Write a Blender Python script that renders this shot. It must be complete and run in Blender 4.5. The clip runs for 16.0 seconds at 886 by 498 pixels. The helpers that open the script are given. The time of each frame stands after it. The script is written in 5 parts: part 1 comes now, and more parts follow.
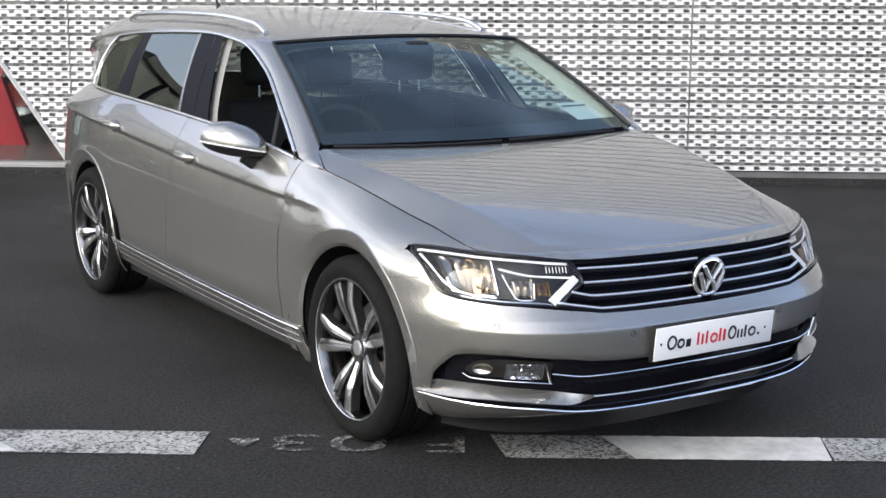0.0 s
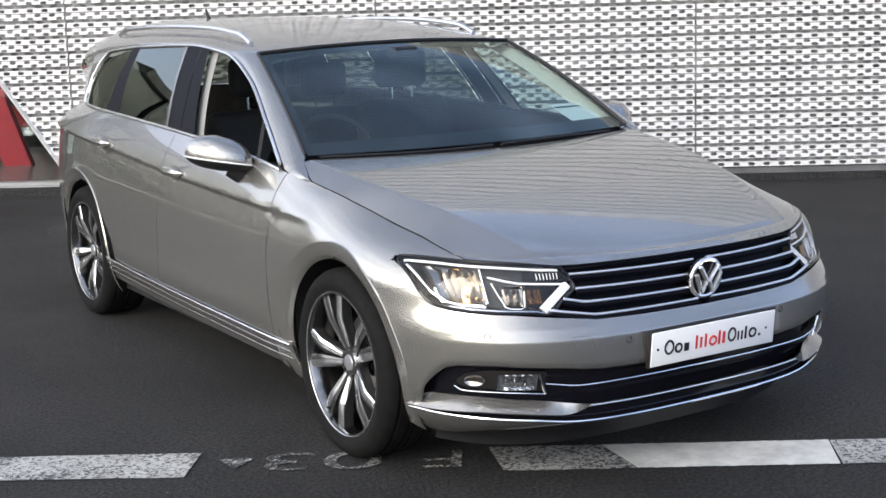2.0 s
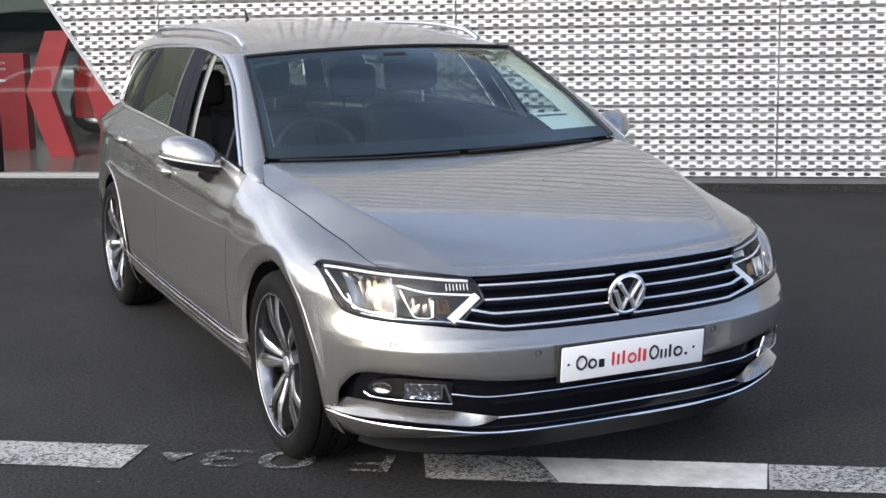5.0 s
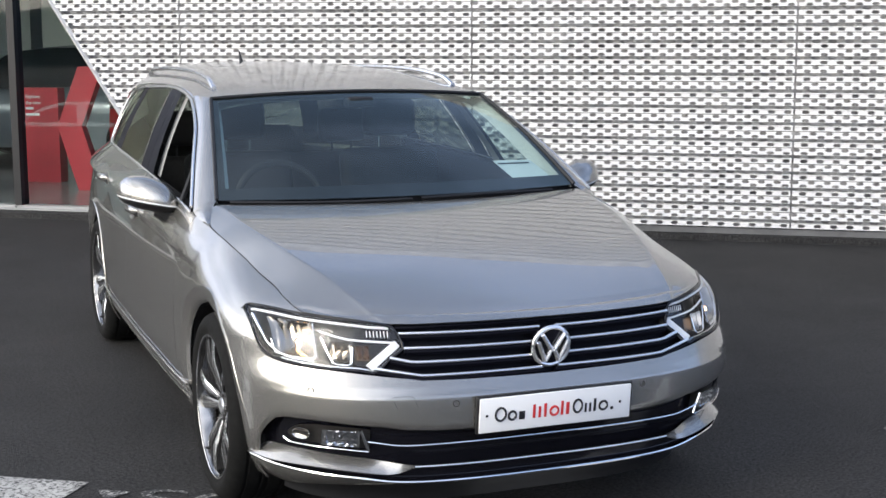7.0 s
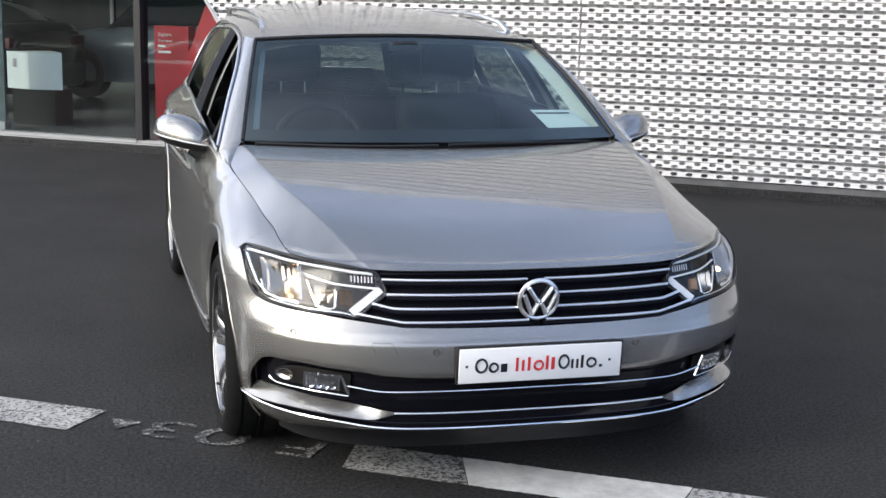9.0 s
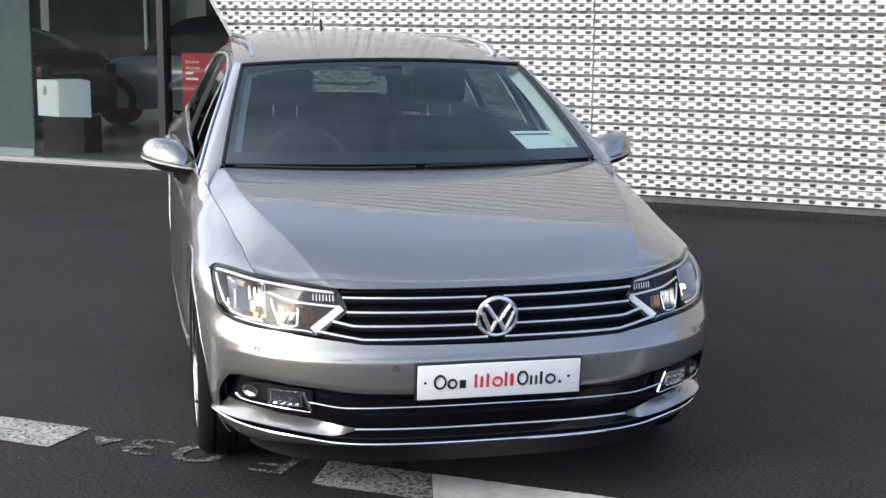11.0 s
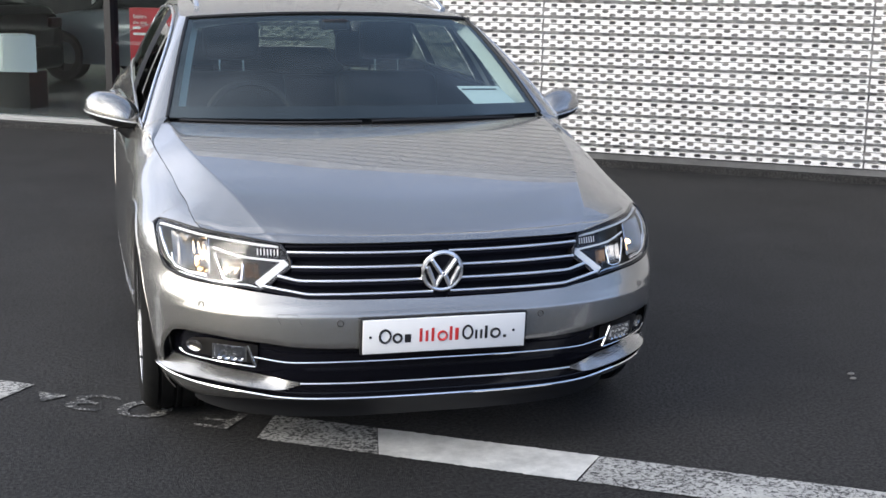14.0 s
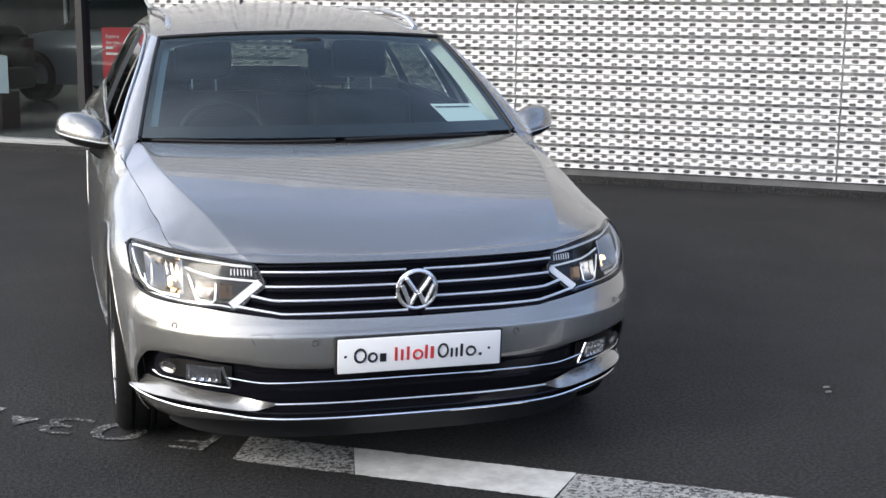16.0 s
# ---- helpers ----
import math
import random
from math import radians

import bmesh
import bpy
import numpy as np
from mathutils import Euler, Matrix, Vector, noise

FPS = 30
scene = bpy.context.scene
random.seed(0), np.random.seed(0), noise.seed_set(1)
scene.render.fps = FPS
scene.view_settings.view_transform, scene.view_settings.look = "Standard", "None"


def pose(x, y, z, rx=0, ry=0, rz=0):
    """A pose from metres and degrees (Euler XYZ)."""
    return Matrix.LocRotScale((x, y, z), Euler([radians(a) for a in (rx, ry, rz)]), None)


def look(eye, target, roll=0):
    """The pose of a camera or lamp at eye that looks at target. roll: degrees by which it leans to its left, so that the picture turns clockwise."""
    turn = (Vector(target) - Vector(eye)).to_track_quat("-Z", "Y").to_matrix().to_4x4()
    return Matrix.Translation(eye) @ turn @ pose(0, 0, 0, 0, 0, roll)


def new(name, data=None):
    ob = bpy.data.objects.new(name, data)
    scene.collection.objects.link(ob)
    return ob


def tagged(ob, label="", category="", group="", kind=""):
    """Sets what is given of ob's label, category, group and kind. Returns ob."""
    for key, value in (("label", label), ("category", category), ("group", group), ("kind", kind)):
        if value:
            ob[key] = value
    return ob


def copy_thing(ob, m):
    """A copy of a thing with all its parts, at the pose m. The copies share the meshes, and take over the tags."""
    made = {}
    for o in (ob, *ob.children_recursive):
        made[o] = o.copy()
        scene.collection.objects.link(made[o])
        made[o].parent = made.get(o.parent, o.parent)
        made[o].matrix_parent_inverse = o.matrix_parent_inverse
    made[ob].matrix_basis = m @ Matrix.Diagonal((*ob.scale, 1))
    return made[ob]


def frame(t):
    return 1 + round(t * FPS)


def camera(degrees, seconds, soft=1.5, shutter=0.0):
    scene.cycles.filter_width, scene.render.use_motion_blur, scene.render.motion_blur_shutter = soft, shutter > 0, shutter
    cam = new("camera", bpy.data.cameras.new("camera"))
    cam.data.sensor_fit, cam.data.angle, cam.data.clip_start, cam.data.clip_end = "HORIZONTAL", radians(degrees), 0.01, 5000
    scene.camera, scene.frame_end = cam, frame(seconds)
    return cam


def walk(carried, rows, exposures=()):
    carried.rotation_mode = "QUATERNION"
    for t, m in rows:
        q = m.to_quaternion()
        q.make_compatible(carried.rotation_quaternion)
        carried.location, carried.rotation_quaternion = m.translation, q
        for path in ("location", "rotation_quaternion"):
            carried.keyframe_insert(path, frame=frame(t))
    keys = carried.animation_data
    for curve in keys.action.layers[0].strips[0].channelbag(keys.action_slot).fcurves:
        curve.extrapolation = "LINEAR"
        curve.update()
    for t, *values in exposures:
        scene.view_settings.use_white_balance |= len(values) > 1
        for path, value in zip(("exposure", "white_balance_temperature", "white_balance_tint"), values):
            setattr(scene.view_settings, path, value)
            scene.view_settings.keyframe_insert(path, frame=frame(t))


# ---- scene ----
cam = camera(35.4, 16.0)
PATH = [
    (0, (-3.135, -4.074, 1.557), (-2.072, -2.421, 1.188), 0.3),
    (0.5, (-3.118, -4.053, 1.557), (-2.062, -2.393, 1.197), -0.3),
    (1, (-3.126, -3.989, 1.545), (-2.044, -2.348, 1.173), -1.7),
    (1.5, (-3.093, -3.96, 1.53), (-1.998, -2.325, 1.172), -1.9),
    (2, (-2.977, -4.029, 1.545), (-1.939, -2.357, 1.184), -1.8),
    (2.5, (-2.882, -4.127, 1.549), (-1.895, -2.424, 1.192), -3.3),
    (3, (-2.792, -4.174, 1.559), (-1.846, -2.45, 1.196), -2.0),
    (3.5, (-2.665, -4.204, 1.563), (-1.757, -2.462, 1.191), -1.9),
    (6, (-2.099, -4.514, 1.57), (-1.326, -2.702, 1.227), -1.1),
    (6.5, (-2.014, -4.515, 1.587), (-1.262, -2.692, 1.256), -1.4),
    (7, (-1.889, -4.586, 1.582), (-1.148, -2.753, 1.281), -0.1),
    (7.5, (-1.754, -4.695, 1.589), (-1.113, -2.832, 1.247), -0.8),
    (8, (-1.643, -4.755, 1.578), (-1.054, -2.875, 1.23), -0.2),
    (8.5, (-1.491, -4.707, 1.58), (-0.946, -2.821, 1.198), 0.8),
    (11, (-1.104, -4.868, 1.58), (-0.664, -2.947, 1.237), 0.4),
    (11.5, (-1.09, -4.869, 1.576), (-0.62, -2.957, 1.227), 0.5),
    (12, (-1.089, -4.872, 1.574), (-0.61, -2.964, 1.212), 0.6),
    (12.5, (-1.085, -4.864, 1.568), (-0.601, -2.96, 1.19), 0.4),
    (13, (-1.084, -4.866, 1.566), (-0.594, -2.967, 1.174), 0.3),
    (13.5, (-1.087, -4.872, 1.567), (-0.59, -2.976, 1.17), 0.6),
    (14, (-1.081, -4.871, 1.567), (-0.577, -2.978, 1.166), 0.8),
    (14.5, (-1.079, -4.87, 1.57), (-0.565, -2.979, 1.166), 0.9),
    (15, (-1.08, -4.87, 1.572), (-0.559, -2.98, 1.18), 0.6),
    (15.5, (-1.077, -4.866, 1.572), (-0.548, -2.976, 1.188), 0.5),
    (16, (-1.072, -4.861, 1.569), (-0.534, -2.972, 1.192), 0.4),
]
walk(cam, [(t, look(eye, target, roll)) for t, eye, target, roll in PATH])

# ---- light and sky ----
SUN_FROM = Vector((-8.5, -3.8, 5.0))
world = bpy.data.worlds.new("sky")
scene.world = world
world.use_nodes = True
wn = world.node_tree.nodes
wl = world.node_tree.links
sky = wn.new("ShaderNodeTexSky")
sky.sky_type = "NISHITA"
sky.sun_disc = False
sky.sun_elevation = math.atan2(SUN_FROM.z, math.hypot(SUN_FROM.x, SUN_FROM.y))
sky.sun_rotation = math.atan2(SUN_FROM.x, SUN_FROM.y)
# broken white cloud over the whole sky
where = wn.new("ShaderNodeTexCoord")
flat = wn.new("ShaderNodeMapping")
flat.inputs["Scale"].default_value = (1.0, 1.0, 2.2)
puffs = wn.new("ShaderNodeTexNoise")
puffs.inputs["Scale"].default_value = 1.7
puffs.inputs["Detail"].default_value = 4.0
puffs.inputs["Roughness"].default_value = 0.55
cover = wn.new("ShaderNodeValToRGB")
cover.color_ramp.elements[0].position, cover.color_ramp.elements[1].position = 0.28, 0.58
cover.color_ramp.elements[0].color = (0.20, 0.20, 0.20, 1)
cloud = wn.new("ShaderNodeMixRGB")
# cloud is brightest round the veiled sun
facing = wn.new("ShaderNodeVectorMath")
facing.operation = "DOT_PRODUCT"
facing.inputs[1].default_value = tuple(Vector((-0.95, -0.06, 0.22)).normalized())
glow = wn.new("ShaderNodeMapRange")
glow.interpolation_type = "SMOOTHSTEP"
glow.inputs["From Min"].default_value = 0.12
glow.inputs["From Max"].default_value = 1.0
glow.inputs["To Min"].default_value = 5.8
glow.inputs["To Max"].default_value = 31.0
tone = wn.new("ShaderNodeMixRGB")
tone.blend_type = "MULTIPLY"
tone.inputs["Fac"].default_value = 1.0
hue = wn.new("ShaderNodeMixRGB")
hue.inputs["Color1"].default_value = (0.70, 0.925, 1.50, 1)
hue.inputs["Color2"].default_value = (1.04, 1.0, 0.93, 1)
warm = wn.new("ShaderNodeMapRange")
warm.inputs["From Min"].default_value = -0.25
warm.inputs["From Max"].default_value = 0.9
wl.new(facing.outputs["Value"], warm.inputs["Value"])
wl.new(warm.outputs["Result"], hue.inputs["Fac"])
wl.new(hue.outputs["Color"], tone.inputs["Color1"])
wl.new(where.outputs["Generated"], facing.inputs[0])
wl.new(facing.outputs["Value"], glow.inputs["Value"])
wl.new(glow.outputs["Result"], tone.inputs["Color2"])
wl.new(tone.outputs["Color"], cloud.inputs["Color2"])
wl.new(where.outputs["Generated"], flat.inputs["Vector"])
wl.new(flat.outputs["Vector"], puffs.inputs["Vector"])
# cover thickens towards the horizon
split = wn.new("ShaderNodeSeparateXYZ")
low = wn.new("ShaderNodeMath")
low.operation = "MULTIPLY_ADD"
low.inputs[1].default_value = -0.22
wl.new(where.outputs["Generated"], split.inputs["Vector"])
wl.new(split.outputs["Z"], low.inputs[0])
wl.new(puffs.outputs["Fac"], low.inputs[2])
wl.new(low.outputs["Value"], cover.inputs["Fac"])
wl.new(cover.outputs["Color"], cloud.inputs["Fac"])
wl.new(sky.outputs["Color"], cloud.inputs["Color1"])
wl.new(cloud.outputs["Color"], wn["Background"].inputs["Color"])
wn["Background"].inputs["Strength"].default_value = 0.12

sun = new("sun", bpy.data.lights.new("sun", "SUN"))
sun.data.energy = 1.2
sun.data.angle = radians(24)
sun.data.color = (1.0, 0.95, 0.87)
sun.matrix_world = look(tuple(SUN_FROM), (0, 0, 0))
scene.view_settings.exposure = 0.60


# ---- materials ----
def mat(name, color, rough=0.5, metal=0.0, coat=0.0, spec=0.5):
    m = bpy.data.materials.new(name)
    m.use_nodes = True
    b = m.node_tree.nodes["Principled BSDF"]
    b.inputs["Base Color"].default_value = (*color, 1)
    b.inputs["Roughness"].default_value = rough
    b.inputs["Metallic"].default_value = metal
    b.inputs["Coat Weight"].default_value = coat
    b.inputs["Coat Roughness"].default_value = 0.012
    b.inputs["Coat IOR"].default_value = 1.6
    b.inputs["Specular IOR Level"].default_value = spec
    return m


def node(m, kind, **values):
    n = m.node_tree.nodes.new(kind)
    for key, value in values.items():
        n.inputs[key].default_value = value
    return n


def link(m, a, b):
    m.node_tree.links.new(a, b)


def vary(m, scale, low, high, detail=6.0, bump=0.0, bump_scale=None, socket="Base Color", rough=0.6):
    """Noise between two colours, and fine relief."""
    b = m.node_tree.nodes["Principled BSDF"]
    tc = node(m, "ShaderNodeTexCoord")
    nz = node(m, "ShaderNodeTexNoise", Scale=scale, Detail=detail, Roughness=rough)
    ramp = m.node_tree.nodes.new("ShaderNodeValToRGB")
    ramp.color_ramp.elements[0].position, ramp.color_ramp.elements[1].position = 0.3, 0.7
    ramp.color_ramp.elements[0].color = (*low, 1)
    ramp.color_ramp.elements[1].color = (*high, 1)
    link(m, tc.outputs["Object"], nz.inputs["Vector"])
    link(m, nz.outputs["Fac"], ramp.inputs["Fac"])
    link(m, ramp.outputs["Color"], b.inputs[socket])
    if bump:
        n2 = node(m, "ShaderNodeTexNoise", Scale=bump_scale or scale * 6, Detail=4.0)
        bp = node(m, "ShaderNodeBump", Strength=bump, Distance=0.01)
        link(m, tc.outputs["Object"], n2.inputs["Vector"])
        link(m, n2.outputs["Fac"], bp.inputs["Height"])
        link(m, bp.outputs["Normal"], b.inputs["Normal"])
    return m


def pane_material(name, tint, gloss=0.08, coat=(1.0, 1.0, 1.0)):
    """A pane: tinted see-through, with a mirror gloss that grows at glancing angles."""
    m = bpy.data.materials.new(name)
    m.use_nodes = True
    m.node_tree.nodes.clear()
    out = m.node_tree.nodes.new("ShaderNodeOutputMaterial")
    mix = m.node_tree.nodes.new("ShaderNodeMixShader")
    tr = node(m, "ShaderNodeBsdfTransparent", Color=(*tint, 1))
    gl = node(m, "ShaderNodeBsdfGlossy", Roughness=0.01, Color=(*coat, 1))
    lw = node(m, "ShaderNodeLayerWeight", Blend=0.5)
    power = m.node_tree.nodes.new("ShaderNodeMath")
    power.operation = "POWER"
    power.inputs[1].default_value = 5.0
    rise = m.node_tree.nodes.new("ShaderNodeMath")
    rise.operation = "MULTIPLY_ADD"
    rise.inputs[1].default_value, rise.inputs[2].default_value = 1 - gloss, gloss
    link(m, lw.outputs["Facing"], power.inputs[0])
    link(m, power.outputs["Value"], rise.inputs[0])
    link(m, rise.outputs["Value"], mix.inputs["Fac"])
    link(m, tr.outputs["BSDF"], mix.inputs[1])
    link(m, gl.outputs["BSDF"], mix.inputs[2])
    link(m, mix.outputs["Shader"], out.inputs["Surface"])
    return m


PAINT = mat("silver_beige_paint", (0.350, 0.339, 0.318), 0.27, 0.80, 1.0)
BLACK = mat("black_plastic", (0.016, 0.016, 0.017), 0.5, spec=0.3)
GLOSS_BLACK = mat("gloss_black", (0.007, 0.007, 0.010), 0.12, spec=0.35)
LAMP_CHROME = mat("lamp_chrome", (0.46, 0.42, 0.37), 0.05, 1.0)
AMBER = mat("amber_reflector", (0.15, 0.085, 0.04), 0.25, 0.6)
CHROME = mat("chrome", (0.85, 0.85, 0.86), 0.08, 1.0)
RUBBER = vary(mat("tyre_rubber", (0.012, 0.012, 0.012), 0.8, spec=0.12), 30, (0.006, 0.006, 0.006), (0.011, 0.011, 0.0107), bump=0.15)
ALLOY = mat("machined_alloy", (0.84, 0.84, 0.84), 0.20, 0.95)
SATIN = mat("bright_satin_chrome", (0.93, 0.93, 0.94), 0.28, 0.9)
DEEP = mat("deep_black_blue", (0.003, 0.003, 0.006), 0.5, spec=0.1)
GREY_ALLOY = mat("grey_alloy", (0.15, 0.148, 0.15), 0.26, 0.85)
BARREL = mat("silver_barrel", (0.30, 0.295, 0.29), 0.16, 1.0)
SCREEN = pane_material("windscreen_glass", (0.60, 0.71, 0.69), 0.10, (0.95, 1.0, 0.93))
TINT = pane_material("tinted_glass", (0.17, 0.19, 0.165), 0.20, (0.95, 1.0, 0.9))
CLEAR = pane_material("clear_cover", (0.95, 0.96, 0.97), 0.03)
INTERIOR = vary(mat("dark_trim", (0.02, 0.02, 0.022), 0.7), 40, (0.006, 0.006, 0.007), (0.013, 0.013, 0.014))


def asphalt():
    """Dark bitumen with fine stone grain, broad stains and a few pale grits."""
    m = mat("asphalt", (0.014, 0.0135, 0.013), 0.72, spec=0.3)
    b = m.node_tree.nodes["Principled BSDF"]
    tc = node(m, "ShaderNodeTexCoord")
    fine = node(m, "ShaderNodeTexNoise", Scale=75.0, Detail=5.0, Roughness=0.75)
    broad = node(m, "ShaderNodeTexNoise", Scale=1.3, Detail=7.0, Roughness=0.65)
    ramp = m.node_tree.nodes.new("ShaderNodeValToRGB")
    ramp.color_ramp.elements[0].position, ramp.color_ramp.elements[1].position = 0.41, 0.66
    ramp.color_ramp.elements[0].color = (0.0034, 0.0034, 0.0035, 1)
    ramp.color_ramp.elements[1].color = (0.064, 0.0615, 0.0595, 1)
    stain = node(m, "ShaderNodeMapRange", **{"From Min": 0.3, "From Max": 0.7, "To Min": 0.66, "To Max": 1.36})
    mul = m.node_tree.nodes.new("ShaderNodeMixRGB")
    mul.blend_type = "MULTIPLY"
    mul.inputs["Fac"].default_value = 1.0
    cell = node(m, "ShaderNodeTexVoronoi", Scale=4.0)
    near = m.node_tree.nodes.new("ShaderNodeMath")
    near.operation = "LESS_THAN"
    near.inputs[1].default_value = 0.018
    split_ = m.node_tree.nodes.new("ShaderNodeSeparateColor")
    few = m.node_tree.nodes.new("ShaderNodeMath")
    few.operation = "GREATER_THAN"
    few.inputs[1].default_value = 0.72
    both = m.node_tree.nodes.new("ShaderNodeMath")
    both.operation = "MULTIPLY"
    grit = m.node_tree.nodes.new("ShaderNodeMixRGB")
    grit.inputs["Color2"].default_value = (0.20, 0.19, 0.17, 1)
    bp = node(m, "ShaderNodeBump", Strength=1.0, Distance=0.012)
    for n in (fine, broad, cell):
        link(m, tc.outputs["Object"], n.inputs["Vector"])
    link(m, fine.outputs["Fac"], ramp.inputs["Fac"])
    link(m, broad.outputs["Fac"], stain.inputs["Value"])
    link(m, ramp.outputs["Color"], mul.inputs["Color1"])
    link(m, stain.outputs["Result"], mul.inputs["Color2"])
    link(m, cell.outputs["Distance"], near.inputs[0])
    link(m, cell.outputs["Color"], split_.inputs["Color"])
    link(m, split_.outputs["Red"], few.inputs[0])
    link(m, near.outputs["Value"], both.inputs[0])
    link(m, few.outputs["Value"], both.inputs[1])
    link(m, both.outputs["Value"], grit.inputs["Fac"])
    link(m, mul.outputs["Color"], grit.inputs["Color1"])
    link(m, grit.outputs["Color"], b.inputs["Base Color"])
    link(m, fine.outputs["Fac"], bp.inputs["Height"])
    link(m, bp.outputs["Normal"], b.inputs["Normal"])
    return m


ASPHALT = asphalt()
WHITE_METAL = vary(mat("white_coated_sheet", (0.8, 0.8, 0.8), 0.45), 3, (0.535, 0.53, 0.525), (0.615, 0.61, 0.605))
BACK_WALL = vary(mat("grey_backing", (0.5, 0.5, 0.5), 0.8), 3.5, (0.20, 0.196, 0.196), (0.62, 0.61, 0.61))
WHITE = mat("white_plate", (0.8, 0.8, 0.8), 0.35)


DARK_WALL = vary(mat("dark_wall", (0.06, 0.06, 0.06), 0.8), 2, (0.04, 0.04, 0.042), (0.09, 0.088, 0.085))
PARTITION = vary(mat("pale_partition", (0.75, 0.78, 0.74), 0.7), 2, (0.70, 0.74, 0.69), (0.80, 0.83, 0.78))
PALE_WALL = vary(mat("pale_wall", (0.35, 0.36, 0.35), 0.7), 2, (0.30, 0.32, 0.30), (0.40, 0.41, 0.39))
FLOOR_TILE = vary(mat("floor_tile", (0.2, 0.2, 0.2), 0.25), 3, (0.15, 0.15, 0.15), (0.21, 0.21, 0.205))
FRAME = mat("dark_frame", (0.03, 0.03, 0.032), 0.4, 0.5)
FRAME_LIGHT = mat("pale_frame", (0.30, 0.30, 0.30), 0.5, 0.2)
FLASHING = vary(mat("grey_flashing", (0.2, 0.2, 0.2), 0.5), 6, (0.085, 0.085, 0.085), (0.14, 0.14, 0.14))
SHOP_GLASS = pane_material("shop_glass", (0.86, 0.90, 0.90), 0.020)
RED_INK = mat("red_ink", (0.55, 0.03, 0.03), 0.5)
BLACK_INK = mat("black_ink", (0.01, 0.01, 0.012), 0.5)
LAMP_DARK = mat("lamp_housing", (0.014, 0.0125, 0.011), 0.35)
LAMP_WHITE = mat("light_guide", (0.92, 0.92, 0.92), 0.2, 0.0, 0.5)
BULB = mat("warm_bulb", (0.9, 0.6, 0.3), 0.3)
BULB.node_tree.nodes["Principled BSDF"].inputs["Emission Color"].default_value = (1.0, 0.6, 0.25, 1)
BULB.node_tree.nodes["Principled BSDF"].inputs["Emission Strength"].default_value = 6.0
SEAM = mat("dark_seam", (0.03, 0.03, 0.03), 0.6)
LINING = vary(mat("pale_lining", (0.42, 0.43, 0.42), 0.9), 80, (0.52, 0.54, 0.52), (0.62, 0.64, 0.62))
PILLAR_LINING = mat("grey_pillar_lining", (0.26, 0.26, 0.25), 0.8)
FRIT = mat("black_frit", (0.01, 0.01, 0.012), 0.3)
SEAL_TRIM = mat("satin_trim", (0.35, 0.34, 0.32), 0.25, 0.9)
RAIL = mat("satin_rail", (0.75, 0.75, 0.75), 0.25, 0.9)
GREY_TRIM = mat("grey_trim", (0.12, 0.118, 0.115), 0.4, 0.4)
DISC = mat("brake_disc_steel", (0.18, 0.17, 0.16), 0.4, 0.9)
PAPER = mat("paper", (0.78, 0.82, 0.82), 0.7)


def worn_paint(name, cover, low=0.35, high=0.6):
    """Road paint with asphalt showing through where it has worn away."""
    m = mat(name, (0.6, 0.6, 0.58), 0.8)
    b = m.node_tree.nodes["Principled BSDF"]
    tc = node(m, "ShaderNodeTexCoord")
    fine = node(m, "ShaderNodeTexNoise", Scale=70.0, Detail=4.0, Roughness=0.7, Distortion=0.6)
    broad = node(m, "ShaderNodeTexNoise", Scale=3.0, Detail=3.0)
    add_ = m.node_tree.nodes.new("ShaderNodeMath")
    add_.operation = "MULTIPLY_ADD"
    add_.inputs[1].default_value = 0.35
    ramp = m.node_tree.nodes.new("ShaderNodeValToRGB")
    ramp.color_ramp.elements[0].position, ramp.color_ramp.elements[1].position = cover - 0.07, cover + 0.05
    ramp.color_ramp.elements[0].color = (0.03, 0.03, 0.031, 1)
    ramp.color_ramp.elements[1].color = (high, high * 0.985, high * 0.93, 1)
    bp = node(m, "ShaderNodeBump", Strength=0.5, Distance=0.004)
    for n in (fine, broad):
        link(m, tc.outputs["Object"], n.inputs["Vector"])
    link(m, broad.outputs["Fac"], add_.inputs[0])
    link(m, fine.outputs["Fac"], add_.inputs[2])
    link(m, add_.outputs["Value"], ramp.inputs["Fac"])
    grime = node(m, "ShaderNodeTexNoise", Scale=9.0, Detail=6.0, Roughness=0.7)
    shade = node(m, "ShaderNodeMapRange", **{"From Min": 0.3, "From Max": 0.65, "To Min": 0.62, "To Max": 1.0})
    dirt = m.node_tree.nodes.new("ShaderNodeMixRGB")
    dirt.blend_type = "MULTIPLY"
    dirt.inputs["Fac"].default_value = 1.0
    link(m, tc.outputs["Object"], grime.inputs["Vector"])
    link(m, grime.outputs["Fac"], shade.inputs["Value"])
    link(m, ramp.outputs["Color"], dirt.inputs["Color1"])
    link(m, shade.outputs["Result"], dirt.inputs["Color2"])
    link(m, dirt.outputs["Color"], b.inputs["Base Color"])
    link(m, fine.outputs["Fac"], bp.inputs["Height"])
    link(m, bp.outputs["Normal"], b.inputs["Normal"])
    return m


LINE_WORN = worn_paint("worn_line_paint", 0.655, high=0.50)
LINE_FRESH = worn_paint("fresh_line_paint", 0.46, high=0.70)
LINE_FAINT = worn_paint("faint_line_paint", 0.745, high=0.42)


# ---- mesh helpers ----
def obj(name, verts, faces, material, parent=None, label="", smooth=True, sharp=35):
    me = bpy.data.meshes.new(name)
    me.from_pydata([tuple(v) for v in verts], [], faces)
    me.materials.append(material)
    me.validate()
    if smooth:
        me.shade_smooth()
        me.set_sharp_from_angle(angle=radians(sharp))
    ob = new(name, me)
    if parent:
        ob.parent = parent
    if label:
        ob["label"] = label
    return ob


